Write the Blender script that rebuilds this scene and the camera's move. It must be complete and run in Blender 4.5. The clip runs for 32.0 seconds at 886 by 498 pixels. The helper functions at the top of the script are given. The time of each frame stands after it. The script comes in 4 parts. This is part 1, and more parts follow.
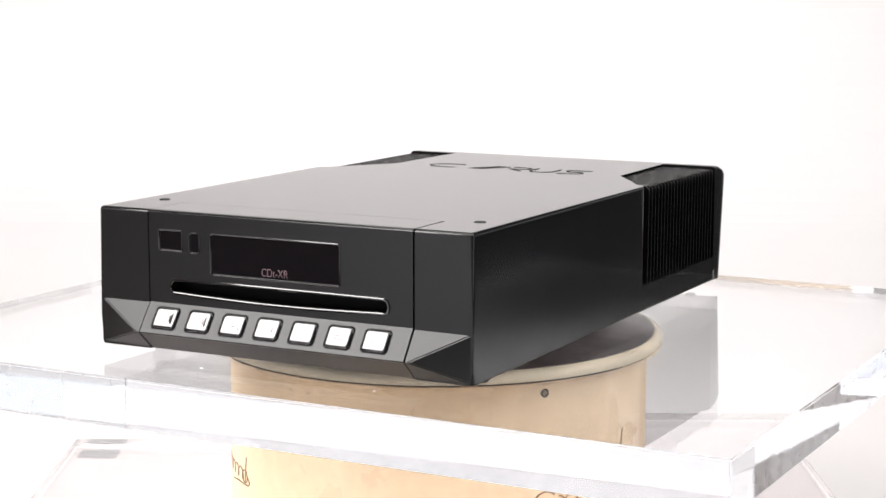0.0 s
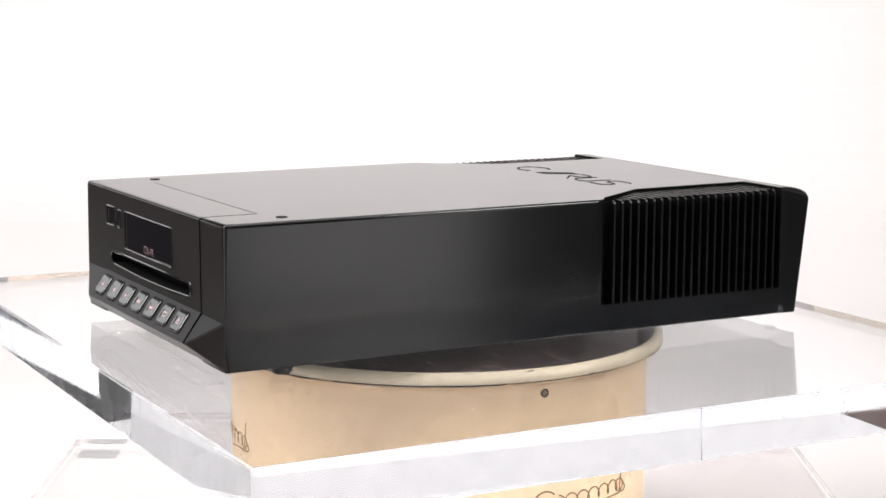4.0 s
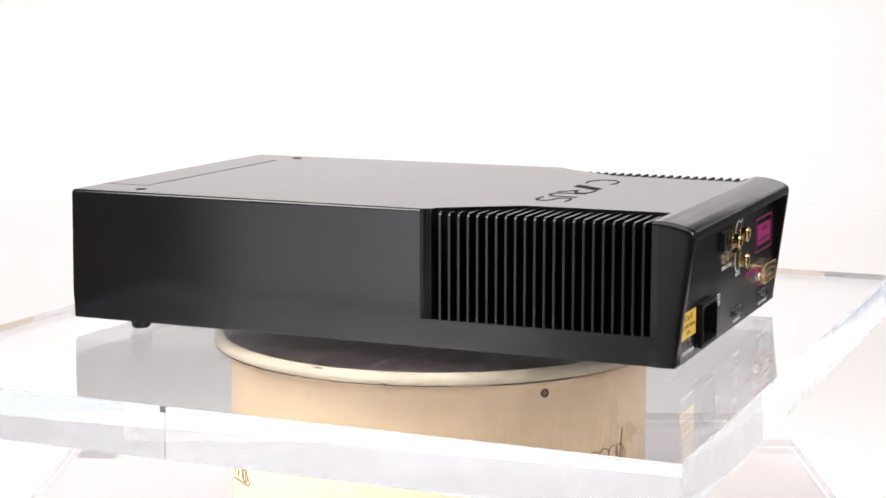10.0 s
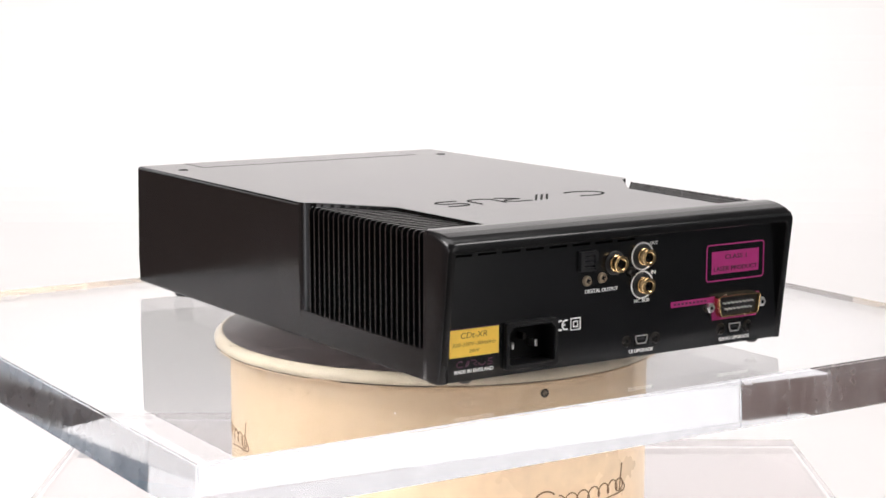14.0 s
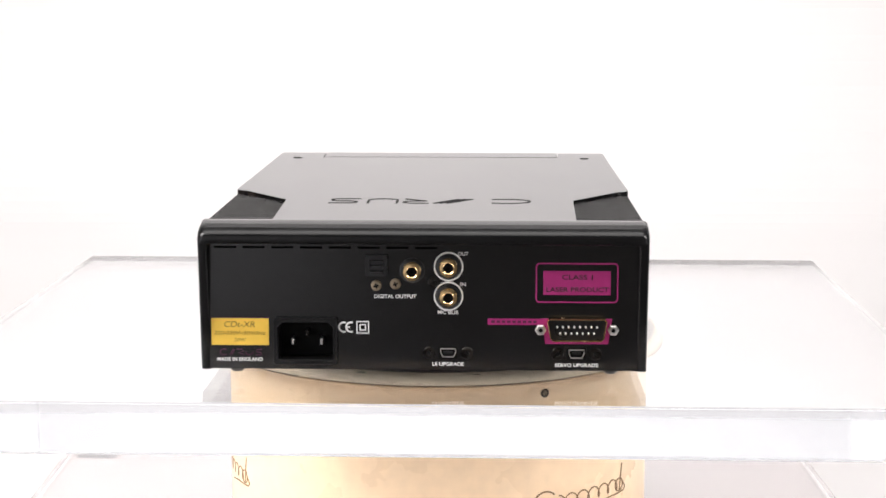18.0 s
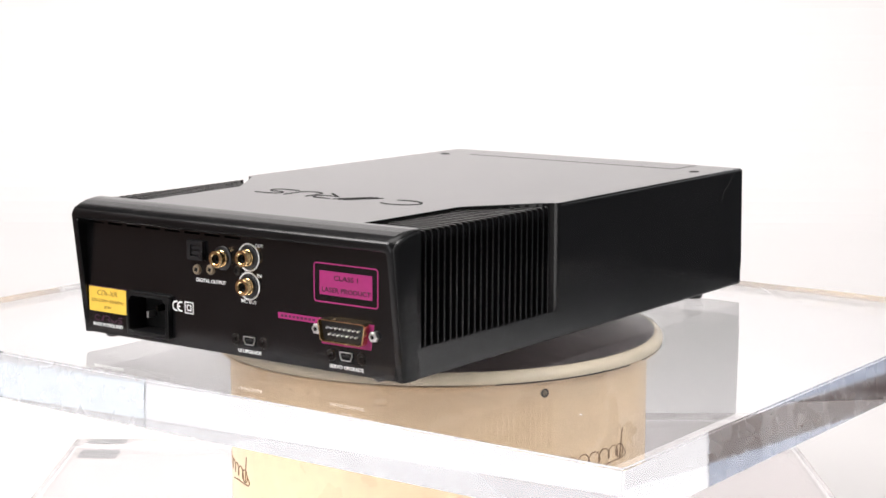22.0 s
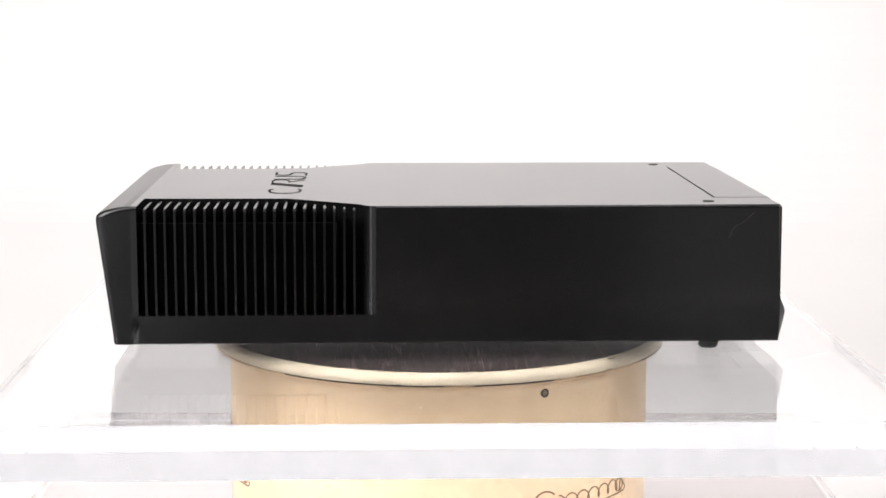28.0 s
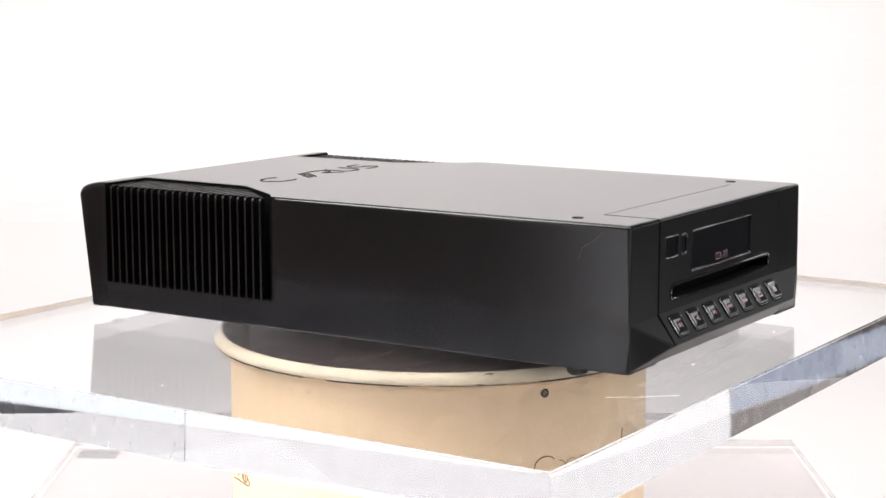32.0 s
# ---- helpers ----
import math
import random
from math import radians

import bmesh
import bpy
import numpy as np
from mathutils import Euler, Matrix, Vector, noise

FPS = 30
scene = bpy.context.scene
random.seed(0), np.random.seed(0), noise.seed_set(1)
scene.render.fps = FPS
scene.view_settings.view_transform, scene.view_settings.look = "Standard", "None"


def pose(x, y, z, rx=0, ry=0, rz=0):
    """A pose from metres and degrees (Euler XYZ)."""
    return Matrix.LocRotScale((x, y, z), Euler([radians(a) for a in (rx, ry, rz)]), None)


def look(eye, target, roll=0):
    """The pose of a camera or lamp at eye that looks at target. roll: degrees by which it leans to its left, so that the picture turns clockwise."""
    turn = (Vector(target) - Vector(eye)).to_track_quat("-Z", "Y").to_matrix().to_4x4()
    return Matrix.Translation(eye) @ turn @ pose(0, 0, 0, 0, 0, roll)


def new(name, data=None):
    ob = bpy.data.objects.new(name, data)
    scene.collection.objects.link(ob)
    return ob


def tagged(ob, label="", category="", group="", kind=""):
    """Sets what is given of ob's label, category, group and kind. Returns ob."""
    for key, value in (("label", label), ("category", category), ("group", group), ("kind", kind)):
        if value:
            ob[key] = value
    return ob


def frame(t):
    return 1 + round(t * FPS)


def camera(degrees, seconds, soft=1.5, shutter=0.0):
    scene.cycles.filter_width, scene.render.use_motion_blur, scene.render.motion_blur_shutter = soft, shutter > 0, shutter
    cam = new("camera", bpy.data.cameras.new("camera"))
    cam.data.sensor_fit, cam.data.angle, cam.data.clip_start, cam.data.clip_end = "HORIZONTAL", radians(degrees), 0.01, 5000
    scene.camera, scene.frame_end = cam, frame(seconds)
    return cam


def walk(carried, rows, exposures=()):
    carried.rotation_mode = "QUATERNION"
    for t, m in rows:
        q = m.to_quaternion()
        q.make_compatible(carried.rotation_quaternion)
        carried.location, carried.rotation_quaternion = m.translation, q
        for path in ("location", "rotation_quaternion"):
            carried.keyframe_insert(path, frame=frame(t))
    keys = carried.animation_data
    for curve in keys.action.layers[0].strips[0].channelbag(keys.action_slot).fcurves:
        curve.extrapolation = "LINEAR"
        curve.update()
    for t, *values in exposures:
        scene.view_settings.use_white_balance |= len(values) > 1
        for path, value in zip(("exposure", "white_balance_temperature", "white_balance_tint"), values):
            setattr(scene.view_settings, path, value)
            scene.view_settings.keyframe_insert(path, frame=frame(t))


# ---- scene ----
cam = camera(27.94, 32.0, soft=1.6)
EYE = (0.0, -1.0077, 0.1928)
VIEW = pose(*EYE, 81.332, -0.076, -0.127)
walk(cam, [(0.0, VIEW), (32.0, VIEW)])


def turn_at(t):
    """Degrees by which the turntable has turned at t seconds."""
    return -27.86 - 8.5844 * t - 0.00303 * ((t - 16) ** 2 - 256)


# ---- light: a dark studio with softboxes round a white paper sweep ----
world = bpy.data.worlds.new("studio_world")
scene.world = world
world.use_nodes = True
world.node_tree.nodes["Background"].inputs[0].default_value = (0.9, 0.93, 1.0, 1)
world.node_tree.nodes["Background"].inputs[1].default_value = 0.02


def area_lamp(name, eye, target, sx, sy, watts, colour=(1, 0.97, 0.955)):
    data = bpy.data.lights.new(name, "AREA")
    data.shape, data.size, data.size_y = "RECTANGLE", sx, sy
    data.energy, data.color = watts, colour
    ob = new(name, data)
    ob.matrix_world = look(eye, target)
    return ob


area_lamp("overhead_softbox", (0.0, -0.20, 1.80), (0.0, -0.15, 0.0), 1.7, 1.5, 27)
area_lamp("backdrop_light", (0.0, 1.05, 1.20), (0.0, 2.05, 0.85), 2.2, 0.4, 22.0, (0.985, 0.975, 0.972))
area_lamp("key_softbox", (-1.12, -0.52, 1.15), (0, 0, 0.05), 0.8, 0.8, 29)
# unseen lamp, added to brighten the drum's right side
area_lamp("drum_fill_east", (1.20, -0.62, 1.15), (0, 0, 0.0), 0.6, 0.6, 13.5)
area_lamp("low_softbox_west", (-1.07, -1.05, 0.05), (0, 0, 0.05), 0.42, 0.8, 2.1, (0.95, 0.95, 1.0))
# two unseen fill lamps, added to lift the player's dark faces
area_lamp("added_fill_west", (-0.80, -1.55, 0.10), (0, 0, 0.05), 1.2, 0.8, 2.2, (0.97, 0.965, 1.0))
area_lamp("added_fill_east", (0.62, -1.50, 0.12), (0, 0, 0.05), 0.5, 0.8, 0.42)
area_lamp("low_softbox_east", (1.10, -1.00, 0.10), (0, 0, 0.05), 0.35, 0.7, 1.6)
# added lamps, no windows behind them: they feed the plate's edge reflections
area_lamp("edge_lamp_east", (2.72, 0.36, 0.71), (0, 0.36, 0.71), 2.40, 0.36, 3.08, (0.97, 0.98, 1.0))
area_lamp("high_edge_lamp_east", (2.40, 1.62, 0.72), (0, 1.62, 0.72), 0.74, 0.24, 0.63, (0.97, 0.98, 1.0))
area_lamp("corner_edge_lamp", (1.87, 1.83, 0.70), (0.0, 0.20, 0.70), 0.8, 0.20, 0.56, (0.97, 0.98, 1.0))
area_lamp("edge_lamp_northeast", (1.22, 1.93, 0.56), (1.22, 0, 0.56), 0.6, 0.26, 0.6, (0.97, 0.98, 1.0))
area_lamp("edge_lamp_northwest", (-1.95, 1.62, 0.55), (0, 0, 0.40), 1.5, 0.50, 2.7, (0.97, 0.98, 1.0))
area_lamp("edge_lamp_southeast", (2.72, -1.45, 0.70), (0, -1.45, 0.70), 1.6, 0.5, 0.6, (0.66, 0.82, 1.0))
area_lamp("edge_lamp_southwest", (-2.72, -1.25, 0.70), (0, -1.25, 0.70), 1.5, 0.5, 1.2, (0.62, 0.76, 1.0))
scene.view_settings.exposure = -0.05
# the plate's polished edges need many inner reflections
scene.cycles.max_bounces, scene.cycles.transmission_bounces, scene.cycles.glossy_bounces = 24, 24, 16


# ---- materials ----
def material(name, colour, rough=0.5, metal=0.0, grain=0.0, grain_scale=600.0, bump=0.0, bump_scale=900.0,
             stain=0.0, stain_scale=14.0, rough_var=0.0, transmission=0.0, ior=1.5, spec=0.5, coat=0.0):
    m = bpy.data.materials.new(name)
    m.use_nodes = True
    nt = m.node_tree
    b = nt.nodes["Principled BSDF"]
    b.inputs["Base Color"].default_value = (*colour, 1)
    b.inputs["Roughness"].default_value = rough
    b.inputs["Metallic"].default_value = metal
    b.inputs["Transmission Weight"].default_value = transmission
    b.inputs["IOR"].default_value = ior
    b.inputs["Specular IOR Level"].default_value = spec
    b.inputs["Coat Weight"].default_value = coat
    b.inputs["Coat Roughness"].default_value = 0.05
    if not (grain or bump or stain or rough_var):
        return m
    tc = nt.nodes.new("ShaderNodeTexCoord")
    fine = nt.nodes.new("ShaderNodeTexNoise")
    fine.inputs["Scale"].default_value, fine.inputs["Detail"].default_value = grain_scale, 4
    broad = nt.nodes.new("ShaderNodeTexNoise")
    broad.inputs["Scale"].default_value, broad.inputs["Detail"].default_value = stain_scale, 5
    for n in (fine, broad):
        nt.links.new(tc.outputs["Object"], n.inputs["Vector"])
    last = None
    for n, amount in ((fine, grain), (broad, stain)):
        if not amount:
            continue
        ramp = nt.nodes.new("ShaderNodeMapRange")
        ramp.inputs["From Min"].default_value, ramp.inputs["From Max"].default_value = 0.3, 0.7
        ramp.inputs["To Min"].default_value, ramp.inputs["To Max"].default_value = 1 - amount, 1 + amount
        nt.links.new(n.outputs["Fac"], ramp.inputs["Value"])
        mul = nt.nodes.new("ShaderNodeMix")
        mul.data_type, mul.blend_type = "RGBA", "MULTIPLY"
        mul.inputs["Factor"].default_value = 1
        mul.inputs["A"].default_value = (*colour, 1)
        if last:
            nt.links.new(last, mul.inputs["A"])
        nt.links.new(ramp.outputs["Result"], mul.inputs["B"])
        last = mul.outputs["Result"]
    if last:
        nt.links.new(last, b.inputs["Base Color"])
    if rough_var:
        rr = nt.nodes.new("ShaderNodeMapRange")
        rr.inputs["From Min"].default_value, rr.inputs["From Max"].default_value = 0.3, 0.7
        rr.inputs["To Min"].default_value, rr.inputs["To Max"].default_value = rough - rough_var, rough + rough_var
        nt.links.new(broad.outputs["Fac"], rr.inputs["Value"])
        nt.links.new(rr.outputs["Result"], b.inputs["Roughness"])
    if bump:
        bn = nt.nodes.new("ShaderNodeTexNoise")
        bn.inputs["Scale"].default_value, bn.inputs["Detail"].default_value = bump_scale, 2
        nt.links.new(tc.outputs["Object"], bn.inputs["Vector"])
        bp = nt.nodes.new("ShaderNodeBump")
        bp.inputs["Strength"].default_value, bp.inputs["Distance"].default_value = bump, 0.0002
        nt.links.new(bn.outputs["Fac"], bp.inputs["Height"])
        nt.links.new(bp.outputs["Normal"], b.inputs["Normal"])
    return m


def scratched(name, colour, line_colour, rough, turns=12):
    """Dark worn metal with fine light scratches running several ways."""
    m = material(name, colour, rough, stain=0.2, stain_scale=60, rough_var=0.05, grain=0.2, grain_scale=420)
    nt = m.node_tree
    b = nt.nodes["Principled BSDF"]
    base = b.inputs["Base Color"].links[0].from_socket
    tc = nt.nodes.new("ShaderNodeTexCoord")
    for i in range(turns):
        mp = nt.nodes.new("ShaderNodeMapping")
        mp.inputs["Rotation"].default_value = (0, 0, 0.4 + i * 0.83)
        mp.inputs["Location"].default_value = (i * 0.37, i * 0.21, 0)
        mp.inputs["Scale"].default_value = (28, 900, 1)
        nt.links.new(tc.outputs["Object"], mp.inputs["Vector"])
        n = nt.nodes.new("ShaderNodeTexNoise")
        n.inputs["Scale"].default_value, n.inputs["Detail"].default_value = 1, 0
        nt.links.new(mp.outputs["Vector"], n.inputs["Vector"])
        r = nt.nodes.new("ShaderNodeMapRange")
        r.inputs["From Min"].default_value, r.inputs["From Max"].default_value = 0.745, 0.82
        nt.links.new(n.outputs["Fac"], r.inputs["Value"])
        mix = nt.nodes.new("ShaderNodeMix")
        mix.data_type = "RGBA"
        nt.links.new(r.outputs["Result"], mix.inputs["Factor"])
        nt.links.new(base, mix.inputs["A"])
        mix.inputs["B"].default_value = (*line_colour, 1)
        base = mix.outputs["Result"]
    nt.links.new(base, b.inputs["Base Color"])
    return m


M_PAPER = material("white_paper", (0.77, 0.748, 0.745), 0.8, bump=0.05, bump_scale=300, stain=0.012, stain_scale=2)
M_WALL = material("grey_studio_paint", (0.34, 0.32, 0.31), 0.8, stain=0.2, stain_scale=1.5, grain=0.1, grain_scale=40)
M_BROWN = material("brown_paint", (0.44, 0.29, 0.245), 0.8, stain=0.3, stain_scale=1.5, grain=0.1, grain_scale=40)
M_BLUEGREY = material("blue_grey_paint", (0.11, 0.12, 0.135), 0.8, stain=0.12, stain_scale=1.5)
M_WHITEWALL = material("dark_back_wall_paint", (0.12, 0.115, 0.11), 0.8, stain=0.03, stain_scale=1.5)
M_FLOOR = material("dark_timber_floor", (0.15, 0.13, 0.12), 0.5, stain=0.25, stain_scale=3, grain=0.15, grain_scale=30)
M_CEIL = material("grey_studio_ceiling", (0.3, 0.3, 0.3), 0.8, stain=0.1, stain_scale=2)
M_ACRYL = material("clear_acrylic", (0.985, 0.99, 1.0), 0.0, transmission=1.0, ior=1.49)
M_ACRYL_EDGE = material("polished_acrylic_edge", (0.93, 0.96, 1.0), 0.0, transmission=1.0, ior=1.49)
def smudged(m, scale, least):
    """Cloudy handling marks: patches where the clear surface turns faintly milky."""
    nt = m.node_tree
    tc = nt.nodes.new("ShaderNodeTexCoord")
    n = nt.nodes.new("ShaderNodeTexNoise")
    n.inputs["Scale"].default_value, n.inputs["Detail"].default_value, n.inputs["Distortion"].default_value = scale, 6, 0.6
    r = nt.nodes.new("ShaderNodeMapRange")
    r.inputs["From Min"].default_value, r.inputs["From Max"].default_value = 0.40, 0.68
    r.inputs["To Min"].default_value, r.inputs["To Max"].default_value = 0.99, least
    nt.links.new(tc.outputs["Object"], n.inputs["Vector"])
    nt.links.new(n.outputs["Fac"], r.inputs["Value"])
    nt.links.new(r.outputs["Result"], nt.nodes["Principled BSDF"].inputs["Transmission Weight"])


smudged(M_ACRYL_EDGE, 60.0, 0.95)
M_ACRYL_FROST = material("frosted_acrylic_chamfer", (0.93, 0.95, 0.97), 0.55, transmission=0.2, ior=1.49, grain=0.03)
M_CASE = material("satin_black_paint", (0.007, 0.007, 0.0074), 0.155, stain=0.12, stain_scale=30, rough_var=0.008, spec=0.5)
M_HOOD = material("matt_black_moulding", (0.005, 0.005, 0.0054), 0.25, stain=0.12, stain_scale=30, rough_var=0.02, spec=0.41)
M_PANEL = material("satin_black_plastic", (0.005, 0.005, 0.0054), 0.36, bump=0.05, bump_scale=1700, stain=0.1, stain_scale=40, rough_var=0.004, spec=0.5)
M_REAR = material("black_powder_coat", (0.0035, 0.0035, 0.004), 0.22, bump=0.05, bump_scale=2200, stain=0.1, stain_scale=40, rough_var=0.01, spec=0.75)
M_FIN = material("satin_black_aluminium", (0.006, 0.006, 0.0064), 0.23, stain=0.1, stain_scale=60, rough_var=0.01, spec=0.45)
M_GLOSS = material("black_window_acrylic", (0.006, 0.006, 0.008), 0.03, rough_var=0.008, stain_scale=60, spec=0.5)
M_BUTTON = material("glossy_black_button", (0.012, 0.012, 0.013), 0.06, rough_var=0.03, stain_scale=150, coat=1.0, bump=0.5, bump_scale=95)
M_TRIM = material("polished_black_trim", (0.010, 0.010, 0.011), 0.10, rough_var=0.02, stain_scale=150, coat=1.0)
# near-black: the shade of holes, slots and gaps is put into this colour
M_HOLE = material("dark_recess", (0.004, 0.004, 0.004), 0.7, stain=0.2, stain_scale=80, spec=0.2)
M_BLACK = material("black_moulded_plastic", (0.015, 0.015, 0.016), 0.3, stain=0.15, stain_scale=90, rough_var=0.05)
M_INLET = material("matt_black_moulding_compound", (0.007, 0.007, 0.0075), 0.42, stain=0.15, stain_scale=90, rough_var=0.05, spec=0.3)
M_RUBBER = material("black_rubber", (0.02, 0.02, 0.02), 0.7, grain=0.2, stain=0.2, stain_scale=80)
M_GOLD = material("gold_plating", (0.80, 0.57, 0.29), 0.22, metal=1.0, stain=0.12, stain_scale=200, rough_var=0.06)
M_STEEL = material("bright_steel", (0.80, 0.79, 0.77), 0.34, metal=1.0, stain=0.15, stain_scale=250, rough_var=0.07)
M_DARKSTEEL = material("blackened_steel", (0.05, 0.046, 0.042), 0.3, metal=1.0, stain=0.2, stain_scale=250, rough_var=0.08)
M_WHITE = material("white_print", (0.88, 0.88, 0.87), 0.5, stain=0.08, stain_scale=300)
M_PINK = material("magenta_print", (0.40, 0.022, 0.17), 0.45, stain=0.08, stain_scale=200)
M_PLUM = material("dark_plum_print", (0.075, 0.016, 0.045), 0.45, stain=0.1, stain_scale=200)
M_INK = material("black_print", (0.03, 0.006, 0.012), 0.5, stain=0.1, stain_scale=300)
M_YELLOW = material("yellow_label_film", (0.95, 0.62, 0.09), 0.4, stain=0.06, stain_scale=120)
M_OCHRE = material("faded_ochre_print", (0.30, 0.15, 0.015), 0.5, stain=0.1, stain_scale=300)
M_DIM = material("dim_pink_print", (0.24, 0.15, 0.165), 0.45, stain=0.05, stain_scale=300)
M_LILAC = material("pale_pink_print_under_gloss", (0.58, 0.38, 0.39), 0.08, stain=0.05, stain_scale=300, coat=1.0)
M_CREAM = material("aged_cream_enamel", (0.99, 0.745, 0.49), 0.3, stain=0.10, stain_scale=9, grain=0.04, grain_scale=120, bump=0.04, bump_scale=200, rough_var=0.06)
M_RIM = material("worn_cream_enamel", (0.82, 0.71, 0.54), 0.2, stain=0.12, stain_scale=25, grain=0.05, grain_scale=160, rough_var=0.06)
M_MAT = scratched("scratched_dark_platter", (0.048, 0.035, 0.035), (0.30, 0.25, 0.24), 0.34)
M_NICK = material("bare_scratch", (0.42, 0.36, 0.34), 0.4, stain=0.3, stain_scale=300)
M_SCUFF = material("scuffed_black_paint", (0.075, 0.07, 0.07), 0.5, stain=0.3, stain_scale=200)
M_BRONZE = material("dull_bronze", (0.34, 0.27, 0.19), 0.45, metal=0.6, stain=0.3, stain_scale=300)
M_CHIP = material("bare_chipped_metal", (0.05, 0.04, 0.03), 0.5, stain=0.4, stain_scale=300)
M_SCRIPT = material("brown_script_paint", (0.20, 0.10, 0.03), 0.5, stain=0.2, stain_scale=150)
M_SHEET = material("pale_pink_backing_paper", (0.42, 0.375, 0.368), 0.8, stain=0.04, stain_scale=10, grain=0.03, grain_scale=200)
M_TAB = material("grey_reflection_tab", (0.13, 0.13, 0.13), 0.9, grain=0.2, stain=0.1)


# ---- mesh helpers ----
def mesh_ob(name, bm, mat, parent=None, label="", smooth=False):
    bmesh.ops.recalc_face_normals(bm, faces=bm.faces)
    me = bpy.data.meshes.new(name)
    bm.to_mesh(me)
    bm.free()
    if smooth:
        me.shade_smooth()
        me.set_sharp_from_angle(angle=radians(34))
        for poly in me.polygons:
            if len(poly.vertices) > 6 or poly.area > 8e-4:
                poly.use_smooth = False
    for one in (mat if isinstance(mat, (list, tuple)) else [mat]):
        me.materials.append(one)
    ob = new(name, me)
    if parent:
        ob.parent = parent
    if label:
        ob["label"] = label
    return ob


def part(name, bm, mat, parent, label="", smooth=False):
    return mesh_ob(name, bm, mat, parent, label, smooth)


def rrect(w, h, r=0.0, n=5, cx=0.0, cy=0.0):
    """Corner points of a rounded rectangle, counter-clockwise."""
    if r <= 0:
        return [(cx - w / 2, cy - h / 2), (cx + w / 2, cy - h / 2), (cx + w / 2, cy + h / 2), (cx - w / 2, cy + h / 2)]
    pts = []
    for qx, qy, a0 in ((1, -1, -90), (1, 1, 0), (-1, 1, 90), (-1, -1, 180)):
        for i in range(n + 1):
            a = radians(a0 + 90 * i / n)
            pts.append((cx + qx * (w / 2 - r) + r * math.cos(a), cy + qy * (h / 2 - r) + r * math.sin(a)))
    return pts


def disc_pts(r, n=32, cx=0.0, cy=0.0):
    return [(cx + r * math.cos(2 * math.pi * i / n), cy + r * math.sin(2 * math.pi * i / n)) for i in range(n)]


def prism(bm, pts, z0, z1, m=None, edge=0.0):
    """A solid over the outline pts from z0 to z1, with its upper rim chamfered by edge; m sets it in place."""
    m = m or Matrix()
    n = len(pts)
    cx, cy = sum(p[0] for p in pts) / n, sum(p[1] for p in pts) / n
    rings = [(z0, 0.0), (z1 - edge, 0.0), (z1, edge)] if edge else [(z0, 0.0), (z1, 0.0)]
    half = max(max(abs(p[0] - cx) for p in pts), 1e-6), max(max(abs(p[1] - cy) for p in pts), 1e-6)
    made = []
    for z, inset in rings:
        made.append([bm.verts.new(m @ Vector((cx + (x - cx) * (1 - inset / half[0]), cy + (y - cy) * (1 - inset / half[1]), z))) for x, y in pts])
    bm.faces.new(list(reversed(made[0])))
    for a, b in zip(made, made[1:]):
        for i in range(n):
            bm.faces.new((a[i], a[(i + 1) % n], b[(i + 1) % n], b[i]))
    bm.faces.new(made[-1])
    return bm


def lathe(bm, profile, n=48, m=None, closed=False):
    """Turns a profile of (radius, z) about z."""
    m = m or Matrix()
    rings = []
    for r, z in profile:
        if r < 1e-7:
            rings.append([bm.verts.new(m @ Vector((0, 0, z)))])
        else:
            rings.append([bm.verts.new(m @ Vector((r * math.cos(2 * math.pi * i / n), r * math.sin(2 * math.pi * i / n), z))) for i in range(n)])
    pairs = list(zip(rings, rings[1:])) + ([(rings[-1], rings[0])] if closed else [])
    for a, b in pairs:
        for i in range(n):
            j = (i + 1) % n
            if len(a) == 1:
                bm.faces.new((a[0], b[j], b[i]))
            elif len(b) == 1:
                bm.faces.new((a[i], a[j], b[0]))
            else:
                bm.faces.new((a[i], a[j], b[j], b[i]))
    return bm


def ribbon(bm, pts, width, z0, z1, m=None):
    """A stroke of even width along the polyline pts, as a thin solid."""
    m = m or Matrix()
    left, right = [], []
    for i, p in enumerate(pts):
        a, b = Vector(pts[max(i - 1, 0)]), Vector(pts[min(i + 1, len(pts) - 1)])
        d = (b - a).normalized() * (width / 2)
        left.append((p[0] - d.y, p[1] + d.x))
        right.append((p[0] + d.y, p[1] - d.x))
    low = [[bm.verts.new(m @ Vector((*q, z0))) for q in side] for side in (left, right)]
    top = [[bm.verts.new(m @ Vector((*q, z1))) for q in side] for side in (left, right)]
    for i in range(len(pts) - 1):
        bm.faces.new((top[0][i], top[1][i], top[1][i + 1], top[0][i + 1]))
        bm.faces.new((low[1][i], low[0][i], low[0][i + 1], low[1][i + 1]))
        bm.faces.new((low[0][i], top[0][i], top[0][i + 1], low[0][i + 1]))
        bm.faces.new((top[1][i], low[1][i], low[1][i + 1], top[1][i + 1]))
    for k in (0, -1):
        bm.faces.new((low[0][k], low[1][k], top[1][k], top[0][k]))
    return bm


